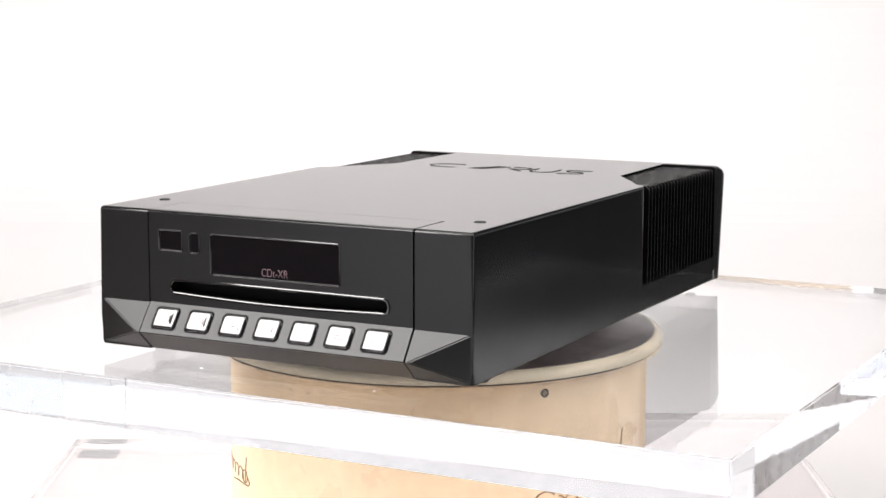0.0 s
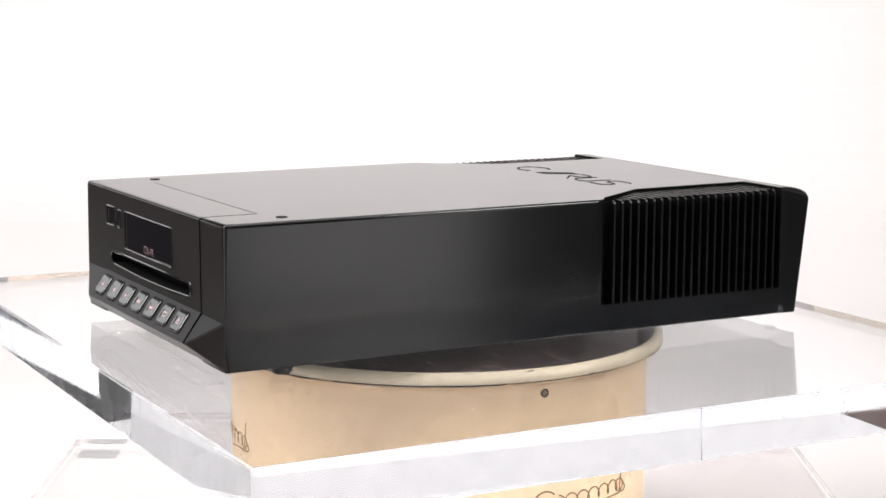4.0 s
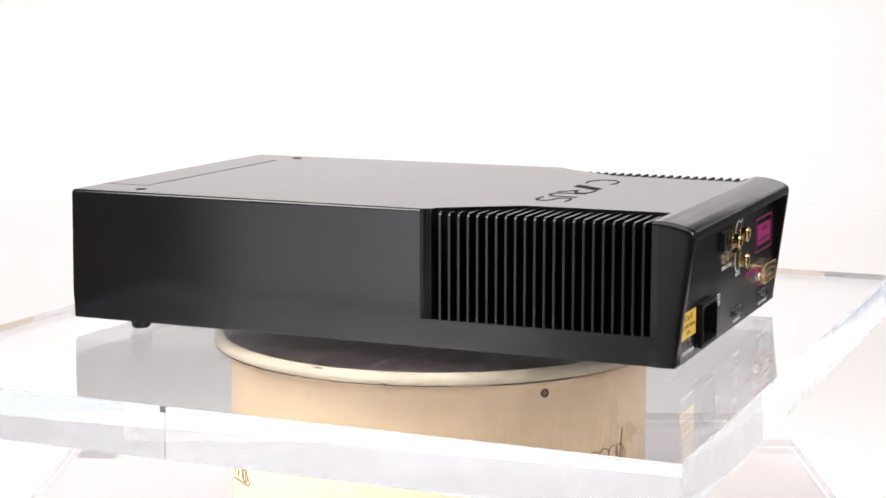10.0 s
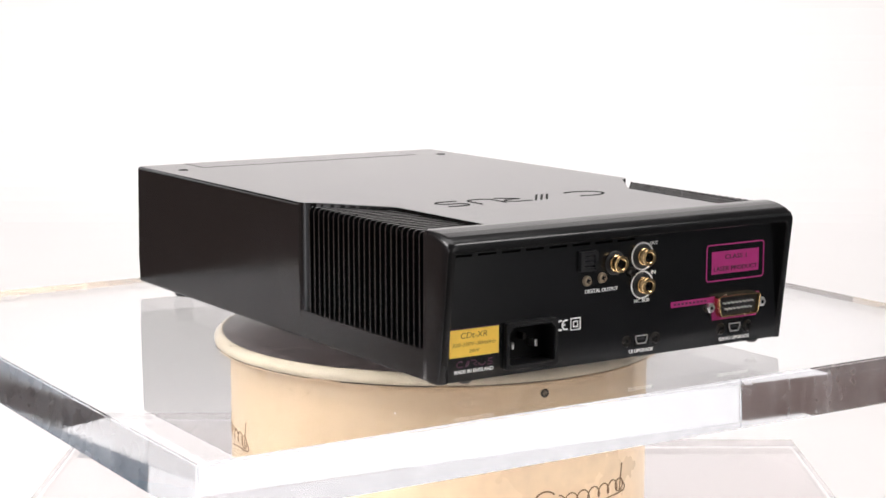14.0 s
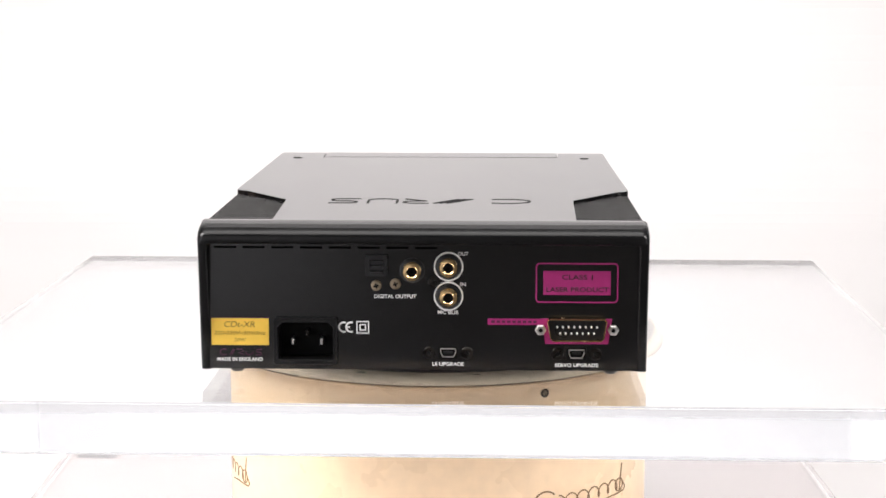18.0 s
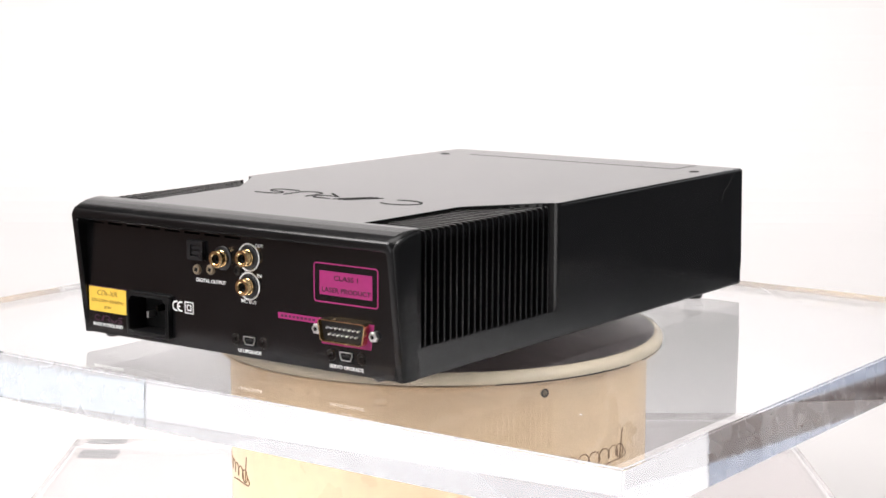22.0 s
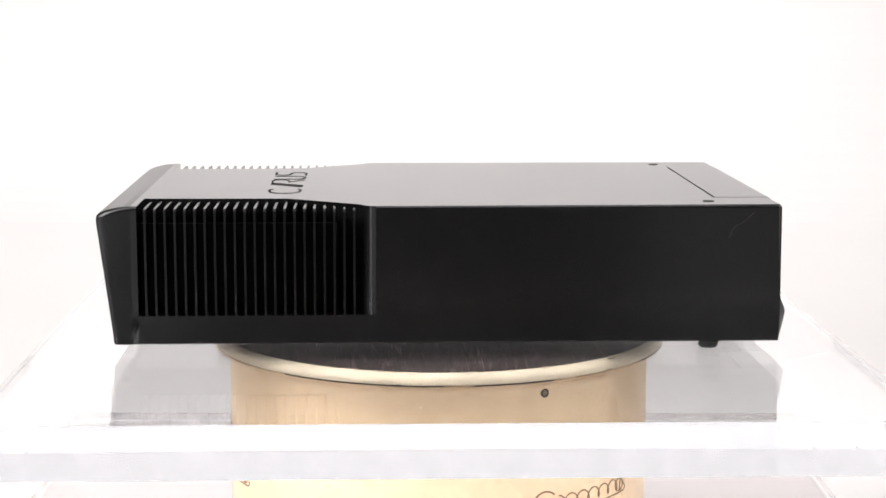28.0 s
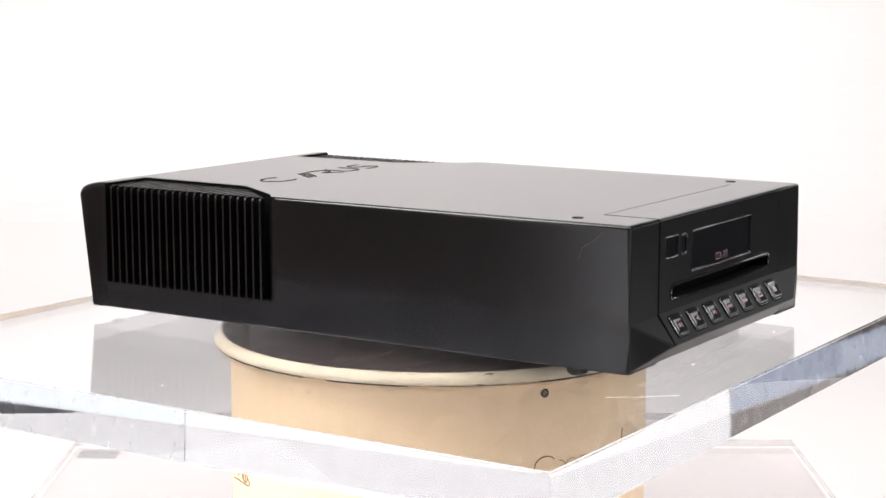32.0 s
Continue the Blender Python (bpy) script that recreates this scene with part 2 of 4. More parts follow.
def tube(bm, pts, r, m=None, n=6, closed=True):
    """A round bead of radius r along the outline pts, in the plane of m."""
    m = m or Matrix()
    rings = []
    k = len(pts)
    for i, p in enumerate(pts):
        a = Vector(pts[(i - 1) % k] if closed else pts[max(i - 1, 0)])
        b = Vector(pts[(i + 1) % k] if closed else pts[min(i + 1, k - 1)])
        d = (b - a).normalized()
        rings.append([bm.verts.new(m @ Vector((p[0] - d.y * r * math.cos(2 * math.pi * j / n), p[1] + d.x * r * math.cos(2 * math.pi * j / n), r * math.sin(2 * math.pi * j / n)))) for j in range(n)])
    for i in range(k if closed else k - 1):
        a, b = rings[i], rings[(i + 1) % k]
        for j in range(n):
            bm.faces.new((a[j], a[(j + 1) % n], b[(j + 1) % n], b[j]))
    return bm


def arc(cx, cy, rx, ry, a0, a1, n=16):
    return [(cx + rx * math.cos(radians(a0 + (a1 - a0) * i / n)), cy + ry * math.sin(radians(a0 + (a1 - a0) * i / n))) for i in range(n + 1)]


def lettering(name, text, width, height, m, mat, parent, label="", thick=0.00012, bold=0.012):
    """Words in the built-in font, fitted to a width and height, centred on m."""
    data = bpy.data.curves.new(name, "FONT")
    data.body, data.size, data.extrude = text, 1.0, 0.0
    data.offset = bold
    data.align_x, data.align_y = "LEFT", "BOTTOM"
    tmp = new("lettering_tmp", data)
    me = bpy.data.meshes.new_from_object(tmp.evaluated_get(bpy.context.evaluated_depsgraph_get()))
    bpy.data.objects.remove(tmp)
    bm = bmesh.new()
    bm.from_mesh(me)
    bpy.data.meshes.remove(me)
    xs, ys = [v.co.x for v in bm.verts], [v.co.y for v in bm.verts]
    x0, x1, y0, y1 = min(xs), max(xs), min(ys), max(ys)
    for v in bm.verts:
        v.co = Vector(((v.co.x - (x0 + x1) / 2) * width / (x1 - x0), (v.co.y - (y0 + y1) / 2) * height / (y1 - y0), 0))
    geo = bmesh.ops.extrude_face_region(bm, geom=list(bm.faces))
    for v in [g for g in geo["geom"] if isinstance(g, bmesh.types.BMVert)]:
        v.co.z += thick
    bmesh.ops.transform(bm, matrix=m, verts=bm.verts)
    return part(name, bm, mat, parent, label)


# ---- the studio ----
FLOOR_Z = -0.1675


def build_studio():
    # seamless paper sweep: table level, curve, wall
    # the sheet's unseen edges are shaped for reflections: y, z, west edge, east edge
    prof = [(y, FLOOR_Z, w, e) for y, w, e in ((-0.45, -0.66, 0.46), (-0.15, -0.62, 0.50), (-0.10, -0.58, 0.78), (-0.04, -0.47, 0.80), (0.12, -0.47, 0.78), (0.34, -0.48, 0.74), (0.42, -0.60, 0.70), (0.55, -0.68, 0.74), (0.66, -0.76, 0.64), (0.80, -0.92, 0.56), (1.0, -1.08, 0.60))]
    prof += [(1.55 + 0.45 * math.sin(radians(a)), FLOOR_Z + 0.45 - 0.45 * math.cos(radians(a)), -1.25, 1.12) for a in range(0, 91, 6)]
    prof += [(2.0, 0.44, -1.25, 1.08), (2.0, 1.9, -1.0, 1.0)]
    bm = bmesh.new()
    rows = []
    for off in (0.0, 0.004):
        for k in (2, 3):
            rows.append([bm.verts.new((p[k], p[0] + off, p[1] - off)) for p in prof])
    for i in range(len(prof) - 1):
        bm.faces.new((rows[0][i], rows[1][i], rows[1][i + 1], rows[0][i + 1]))
        bm.faces.new((rows[2][i], rows[2][i + 1], rows[3][i + 1], rows[3][i]))
        bm.faces.new((rows[0][i], rows[0][i + 1], rows[2][i + 1], rows[2][i]))
        bm.faces.new((rows[1][i], rows[3][i], rows[3][i + 1], rows[1][i + 1]))
    for k in (0, -1):
        bm.faces.new((rows[0][k], rows[2][k], rows[3][k], rows[1][k]))
    tagged(mesh_ob("backdrop", bm, M_PAPER, smooth=True), "seamless white paper sweep, brightly lit, under and behind the display", "backdrop", kind="structure")
    # dark room round it
    x0, x1, y0, y1, z0, z1 = -2.8, 2.8, -3.2, 2.08, -0.95, 2.3
    t = 0.1
    for name, lo, hi, mat, label in (
            ("floor", (x0, y0, z0 - t), (x1, y1, z0), M_FLOOR, "dark timber studio floor below the paper sweep"),
            ("ceiling", (x0, y0, z1), (x1, y1, z1 + t), M_CEIL, "plain grey studio ceiling"),
            ("wall_south", (x0, y0 - t, z0), (x1, y0, z1), M_WALL, "grey studio wall behind the camera"),
            ("wall_north", (x0, y1, z0), (x1, y1 + t, z1), M_WHITEWALL, "dark studio wall behind the paper sweep"),
            ("wall_west", (x0 - t, y0, z0), (x0, y1, z1), M_BROWN, "brown studio side wall"),
            ("wall_east", (x1, y0, z0), (x1 + t, y1, z1), M_BLUEGREY, "blue-grey studio side wall")):
        bm = bmesh.new()
        prism(bm, [(lo[0], lo[1]), (hi[0], lo[1]), (hi[0], hi[1]), (lo[0], hi[1])], lo[2], hi[2])
        tagged(mesh_ob(name, bm, mat), label, name.split("_")[0], kind="structure")


build_studio()


# ---- the display stand ----
SLAB_TOP = -0.1410
DRUM_R = 0.1194


def acrylic_block(bm, sx, sy, z0, z1, bevel):
    prism(bm, rrect(sx, sy), z0, z1)
    bmesh.ops.bevel(bm, geom=list(bm.edges), offset=bevel, segments=2, affect="EDGES")
    return bm


def build_base():
    slab = tagged(new("acrylic_riser"), "clear acrylic riser block on pale backing paper, carrying the drum", "riser")
    bm = bmesh.new()
    acrylic_block(bm, 0.524, 0.52, FLOOR_Z + 0.0016, SLAB_TOP, 0.0010)
    bm.normal_update()
    for f in bm.faces:
        f.material_index = 1 if max(abs(c) for c in f.normal) < 0.99 else 0
    s = part("block", bm, [M_ACRYL, M_ACRYL_FROST], slab)
    s.visible_shadow = False
    bm = bmesh.new()
    prism(bm, rrect(0.5215, 0.516), FLOOR_Z + 0.0002, FLOOR_Z + 0.0008)
    part("backing_sheet", bm, M_SHEET, slab, "pale pinkish backing paper")
    # grey patch painted for the dark reflection in the block's rear corner
    bm = bmesh.new()
    prism(bm, rrect(0.028, 0.022, 0.002, 3, -0.242, 0.240), FLOOR_Z + 0.0009, FLOOR_Z + 0.0013)
    part("reflection_tab", bm, M_TAB, slab, "small grey patch standing in for a reflection inside the block")
    slab.location = (-0.003, 0, 0)


build_base()


def on_drum(deg, z, out=0.0):
    a = radians(deg)
    return Vector(((DRUM_R + out) * math.sin(a), -(DRUM_R + out) * math.cos(a), z))


def drum_stroke(bm, pts, width, out=0.00025):
    """A painted stroke on the drum along points of (degrees, z)."""
    k = math.degrees(1 / DRUM_R)
    for i, p in enumerate(pts):
        a, b = Vector(pts[max(i - 1, 0)]), Vector(pts[min(i + 1, len(pts) - 1)])
        d = Vector(((b.x - a.x) / k, b.y - a.y)).normalized() * (width / 2)
        quad = [bm.verts.new(on_drum(p[0] + s * -d.y * k, p[1] + s * d.x, o)) for s, o in ((1, 0.00002), (1, out), (-1, out), (-1, 0.00002))]
        if i:
            for j in range(4):
                bm.faces.new((last[j], last[(j + 1) % 4], quad[(j + 1) % 4], quad[j]))
        else:
            bm.faces.new(quad)
        last = quad
    bm.faces.new(list(reversed(last)))


def build_turntable():
    stand = tagged(new("display_turntable"), "aged cream enamelled display turntable drum with a dark scratched platter", "turntable")
    bm = bmesh.new()
    lathe(bm, [(0.0, SLAB_TOP + 0.0002), (DRUM_R + 0.002, SLAB_TOP + 0.0002), (DRUM_R + 0.002, SLAB_TOP + 0.004), (DRUM_R, SLAB_TOP + 0.006),
               (DRUM_R, -0.0402), (DRUM_R + 0.0004, -0.0380), (DRUM_R + 0.0015, -0.0360), (DRUM_R + 0.0033, -0.0345), (DRUM_R + 0.0056, -0.0336), (DRUM_R + 0.0076, -0.0331), (DRUM_R + 0.0084, -0.0327), (DRUM_R + 0.0086, -0.0323), (DRUM_R + 0.0080, -0.0321), (0.0, -0.0321)], 128)
    part("drum", bm, M_CREAM, stand, "cream enamelled drum with faint brush marks", smooth=True)
    # painted flourish, twice round the visible half
    for start in (24.0, -95.0):
        bm = bmesh.new()
        s = start
        drum_stroke(bm, [(s + 4 + 3.4 * math.cos(radians(a)), -0.0795 + 0.0062 * math.sin(radians(a))) for a in range(40, 330, 14)], 0.0008)
        wave = []
        for i in range(90):
            u = i / 89
            wave.append((s + 8 + 22 * u + 1.1 * math.sin(u * 2 * math.pi * 5.5), -0.0797 + 0.0032 * math.cos(u * 2 * math.pi * 5.5) + 0.0006 * u))
        drum_stroke(bm, wave, 0.00065)
        drum_stroke(bm, [(s + 31.5 + 1.2 * u, -0.0835 + 0.0150 * u) for u in (0, 0.25, 0.5, 0.75, 1)], 0.0008)
        drum_stroke(bm, [(s + 31.3 + 1.9 * math.cos(radians(a)), -0.0800 + 0.0035 * math.sin(radians(a))) for a in range(0, 361, 20)], 0.00065)
        drum_stroke(bm, [(s + 33.0, -0.0790), (s + 34.2, -0.0812), (s + 34.6, -0.0830), (s + 33.8, -0.0842), (s + 31, -0.0846), (s + 26, -0.0848), (s + 20, -0.0868)], 0.0007)
        part("painted_flourish", bm, M_SCRIPT, stand, "brown hand-painted script flourish")
    # set screw
    m = Matrix.Translation(on_drum(27.4, -0.0400)) @ pose(0, 0, 0, 90, 0, 27.4)
    bm = bmesh.new()
    lathe(bm, [(0.0, 0.0001), (0.0014, 0.0001), (0.0015, 0.0006), (0.0022, 0.0007), (0.0024, 0.0), (0.0, -0.0002)], 20, m)
    screw = part("set_screw", bm, M_DARKSTEEL, stand, "small dark set screw", smooth=True)
    bm = bmesh.new()
    prism(bm, disc_pts(0.0013, 16), 0.0001, 0.0004, m)
    part("screw_socket", bm, M_BRONZE, screw, "dull bronze socket")
    for deg, z, w, h in ((-41, -0.0418, 0.0014, 0.0008), (-35, -0.0424, 0.0022, 0.0006)):
        bm = bmesh.new()
        prism(bm, rrect(w, h, 0.0002, 2), -0.0001, 0.0001, Matrix.Translation(on_drum(deg, z)) @ pose(0, 0, 0, 90, 0, deg))
        part("paint_chip", bm, M_CHIP, stand)
    # the platter turns on the drum
    plat = new("platter")
    plat.parent = stand
    bm = bmesh.new()
    prof = [(0.0, -0.0316), (0.1276, -0.0316), (0.1281, -0.0313), (0.1284, -0.0303), (0.1284, -0.0292), (0.1279, -0.0277), (0.1268, -0.0266), (0.1252, -0.0259), (0.1238, -0.0256), (0.1236, -0.0262), (0.0, -0.0262)]
    lathe(bm, prof, 160)
    part("rim", bm, M_RIM, plat, "worn cream platter rim with chips", smooth=True)
    bm = bmesh.new()
    lathe(bm, [(0.0, -0.0260), (0.1234, -0.0260), (0.1234, -0.0254), (0.1226, -0.0252), (0.0, -0.0252)], 128)
    part("platter_top", bm, M_MAT, plat, "dark scratched platter surface", smooth=True)
    rng = random.Random(5)
    for i in range(7):
        a = rng.uniform(0, 360)
        low = rng.random() < 0.6
        m = pose(0, 0, 0, 0, 0, a) @ (Matrix.Translation((0.1279, 0, -0.0309)) if low else Matrix.Translation((0.1264, 0, -0.0262)) @ pose(0, 0, 0, 0, 45, 0))
        bm = bmesh.new()
        prism(bm, [(-0.0002, -rng.uniform(0.0005, 0.003)), (0.0003, -rng.uniform(0.0003, 0.003)), (0.0004, rng.uniform(0.0004, 0.002)), (-0.0002, rng.uniform(0.0005, 0.003))], -0.0003, 0.0003, m)
        part("chip", bm, M_CHIP, plat)
    # near-black arcs stand in for the shaded gap under the rim, broken in places
    at = 0.0
    while at < 350:
        span, r = rng.uniform(14, 46), rng.choice((0.1270, 0.1274, 0.1279, 0.1281))
        bm = bmesh.new()
        ring = []
        for k in range(13):
            a = radians(at + span * k / 12)
            ring.append([bm.verts.new((q * math.cos(a), q * math.sin(a), z)) for q, z in ((0.120, -0.03200), (r, -0.03200), (r, -0.03161), (0.120, -0.03161))])
        for u, v in zip(ring, ring[1:]):
            for j in range(4):
                bm.faces.new((u[j], u[(j + 1) % 4], v[(j + 1) % 4], v[j]))
        bm.faces.new(ring[0])
        bm.faces.new(ring[-1][::-1])
        part("rim_gap_shade", bm, M_HOLE, plat, "near-black arc drawn as the shaded gap under the rim")
        at += span + rng.uniform(1, 9)
    # bright nicks in the dark top
    for i in range(80):
        a, r = rng.uniform(0, 6.283), rng.uniform(0.078, 0.121)
        d, size = rng.uniform(0, 3.14), rng.uniform(0.0004, 0.0034) * rng.uniform(0.5, 1)
        x, y = r * math.cos(a), r * math.sin(a)
        bend = rng.uniform(-0.3, 0.3) * size
        pts = [(x - size * math.cos(d), y - size * math.sin(d)), (x + bend, y - bend), (x + size * math.cos(d), y + size * math.sin(d))]
        bm = bmesh.new()
        ribbon(bm, pts, rng.choice((0.0003, 0.0004, 0.0007)), -0.02522, -0.02514)
        part("scratch", bm, M_NICK, plat, "short bright scratch")
    return plat


platter = build_turntable()

bm = bmesh.new()
acrylic_block(bm, 0.5014, 0.4308, -0.0250, 0.0, 0.0009)
for f in bm.faces:
    f.normal_update()
    if max(abs(c) for c in f.normal) < 0.99:
        f.material_index = 2
    elif abs(f.normal.z) < 0.1:
        f.material_index = 1
plate = tagged(mesh_ob("acrylic_plate", bm, [M_ACRYL, M_ACRYL_EDGE, M_ACRYL_FROST]), "thick clear acrylic plate with polished edges, turning on the platter", "plate")
plate.visible_shadow = False

# specks and hairline scratches on the plate's upper face
rng = random.Random(11)
for x, y, size in ((-0.0383, -0.1780, 0.0016), (0.0626, -0.1796, 0.0011), (0.1818, 0.0400, 0.0008), (-0.2200, 0.0146, 0.0009), (0.2050, -0.0900, 0.0008), (-0.1900, 0.1500, 0.0009), (0.1400, 0.1850, 0.0008)):
    bm = bmesh.new()
    prism(bm, [(x + size * rng.uniform(0.5, 1.0) * math.cos(radians(a)), y + size * 0.5 * rng.uniform(0.5, 1.0) * math.sin(radians(a))) for a in range(0, 360, 60)], 0.00003, 0.00022)
    part("dust_speck", bm, M_WHITE, plate, "white speck of dust")
for pts in (((-0.1260, -0.1741), (-0.1150, -0.1885), (-0.1036, -0.2010)),):
    bm = bmesh.new()
    ribbon(bm, pts, 0.00035, 0.00003, 0.00009)
    part("scratch", bm, M_WHITE, plate, "fine white scratch")


# ---- the disc player ----
HW = 0.1073           # half width
Z0, ZT = 0.0058, 0.0772
YF, YR = -0.1736, 0.1610
FIN_Z = 0.0206
FIN_END = 0.1578
FIN_TOP = ZT - 0.0013
INS = 0.0757          # half width of the centre panel
INS_Y = -0.1432
CREASE_Z, TIP_Y, TIP_Z = 0.0303, -0.1834, 0.0160
REAR_Y = 0.1715

player = tagged(new("disc_player"), "satin black disc player with finned rear corners on acrylic plate", "disc player")


def fin_inner(y):
    """Where the fins begin, across from the middle line."""
    if y < 0.082:
        return 0.1072 - (0.1072 - 0.0752) * max(0, y - 0.0455) / 0.0365
    return 0.0752 - 0.0022 * (y - 0.082) / 0.079


def build_casing():
    outline = [(-HW, YF), (-INS - 0.0009, YF), (-INS - 0.0009, INS_Y), (INS + 0.0009, INS_Y), (INS + 0.0009, YF), (HW, YF),
               (HW, 0.0362), (HW - 0.0003, 0.0382), (HW - 0.0012, 0.0401), (HW - 0.0026, 0.0417), (HW - 0.0045, 0.0428), (HW - 0.0066, 0.0436), (0.0752, 0.0815), (0.0732, FIN_END), (HW, FIN_END), (HW, YR),
               (-HW, YR), (-HW, FIN_END), (-0.0732, FIN_END), (-0.0752, 0.0815), (-HW + 0.0066, 0.0436), (-HW + 0.0045, 0.0428), (-HW + 0.0026, 0.0417), (-HW + 0.0012, 0.0401), (-HW + 0.0003, 0.0382), (-HW, 0.0362)]
    bm = bmesh.new()
    low = [bm.verts.new((x, y, FIN_Z)) for x, y in outline]
    top = [bm.verts.new((x, y, ZT)) for x, y in outline]
    base = {}
    n = len(outline)
    for i in range(n):
        bm.faces.new((low[i], low[(i + 1) % n], top[(i + 1) % n], top[i]))
    bm.faces.new(top)
    # shelf below the fins
    for ring in (range(6, 15), range(17, 26)):
        bm.faces.new([low[i] for i in ring])
    loop = [0, 1, 2, 3, 4, 5, 6, 14, 15, 16, 17, 25]
    for i in loop:
        base[i] = bm.verts.new((*outline[i], Z0))
    for a, b in zip(loop, loop[1:] + loop[:1]):
        bm.faces.new((low[a], base[a], base[b], low[b]))
    bm.faces.new([base[i] for i in reversed(loop)])
    # soften the outer edges
    bm.edges.ensure_lookup_table()
    sides, fronts = [], []
    for e in bm.edges:
        a, b = (v.co for v in e.verts)
        same_side = abs(a.x) > HW - 1e-4 and abs(b.x) > HW - 1e-4 and a.x * b.x > 0
        on_front = abs(a.y - YF) < 1e-5 and abs(b.y - YF) < 1e-5
        along_top = abs(a.z - ZT) < 1e-6 and abs(b.z - ZT) < 1e-6
        if along_top and (same_side or on_front):
            sides.append(e)
        elif on_front and same_side:
            fronts.append(e)
    bmesh.ops.bevel(bm, geom=sides + fronts, offset=0.0020, segments=4, profile=0.5, affect="EDGES")
    lows = [e for e in bm.edges if all(abs(v.co.z - Z0) < 1e-6 and abs(v.co.x) > HW - 1e-4 for v in e.verts) and e.verts[0].co.x * e.verts[1].co.x > 0]
    bmesh.ops.bevel(bm, geom=lows, offset=0.0008, segments=2, profile=0.5, affect="EDGES")
    bm.normal_update()
    # front faces copy the panel's finish so the ends match its lit tone
    for f in bm.faces:
        if f.normal.y < -0.9 and f.calc_center_median().y < YF + 0.004:
            f.material_index = 1
    part("casing", bm, [M_CASE, M_PANEL], player, "satin black painted cast casing", smooth=True)

    # wedge noses on the front of each end of the casing
    for s in (-1, 1):
        bm = bmesh.new()
        xi, xo = INS + 0.0009, HW - 0.0001
        v = [bm.verts.new((s * x, y, z)) for x, y, z in (
            (xi, YF + 0.0004, CREASE_Z), (xo, YF + 0.0005, CREASE_Z), (xi, TIP_Y, TIP_Z), (xi + 0.0012, TIP_Y, TIP_Z),
            (xi, YF + 0.0004, Z0 + 0.0004), (xo, YF + 0.0005, Z0 + 0.0006), (xo, YF + 0.0024, CREASE_Z), (xo, YF + 0.0024, Z0 + 0.0006))]
        for f in ((0, 1, 3, 2), (1, 5, 3), (2, 3, 5, 4), (0, 2, 4), (1, 6, 7, 5), (0, 6, 1), (4, 5, 7), (0, 4, 7, 6)):
            bm.faces.new([v[i] for i in f])
        bmesh.ops.recalc_face_normals(bm, faces=bm.faces)
        crease = [e for e in bm.edges if v[3] in e.verts]
        bmesh.ops.bevel(bm, geom=crease, offset=0.0005, segments=2, affect="EDGES")
        part("nose_wedge", bm, M_PANEL, player)


build_casing()


def build_fins():
    count, y0, y1, th = 22, 0.0471, 0.1537, 0.00118
    shared = {}
    for s in (-1, 1):
        for i in range(count):
            y = y0 + (y1 - y0) * i / (count - 1)
            xi = fin_inner(y) - 0.001
            key = round(xi, 4), s
            if key not in shared:
                r = 0.0024
                pts = [(min(xi, HW - 0.0095), FIN_Z - 0.0004), (HW - 0.0006, FIN_Z - 0.0004), (HW - 0.0003, FIN_TOP - r)]
                pts += [(HW - 0.0003 - r + r * math.cos(radians(a)), FIN_TOP - r + r * math.sin(radians(a))) for a in (20, 45, 70, 90)]
                if xi < HW - r - 0.001:
                    pts += [(xi, FIN_TOP), (xi, ZT - 0.02)]
                bm = bmesh.new()
                m = Matrix(((s, 0, 0, 0), (0, 0, -1, 0), (0, 1, 0, 0), (0, 0, 0, 1)))
                prism(bm, pts, -th / 2, th / 2, m)
                ob = part("fin", bm, M_FIN, player)
                shared[key] = ob.data
            else:
                ob = new("fin", shared[key])
                ob.parent = player
            ob.location = (0, y, 0)
        # back of the recess behind the fins; its near-black colour stands for deep shade
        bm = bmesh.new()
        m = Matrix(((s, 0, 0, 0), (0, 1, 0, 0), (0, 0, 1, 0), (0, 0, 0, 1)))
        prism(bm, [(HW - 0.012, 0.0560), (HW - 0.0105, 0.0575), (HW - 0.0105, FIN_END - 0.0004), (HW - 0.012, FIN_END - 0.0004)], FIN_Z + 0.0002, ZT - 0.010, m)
        part("recess_back", bm, M_HOLE, player, "near-black plate that darkens the recess behind the fins")


build_fins()


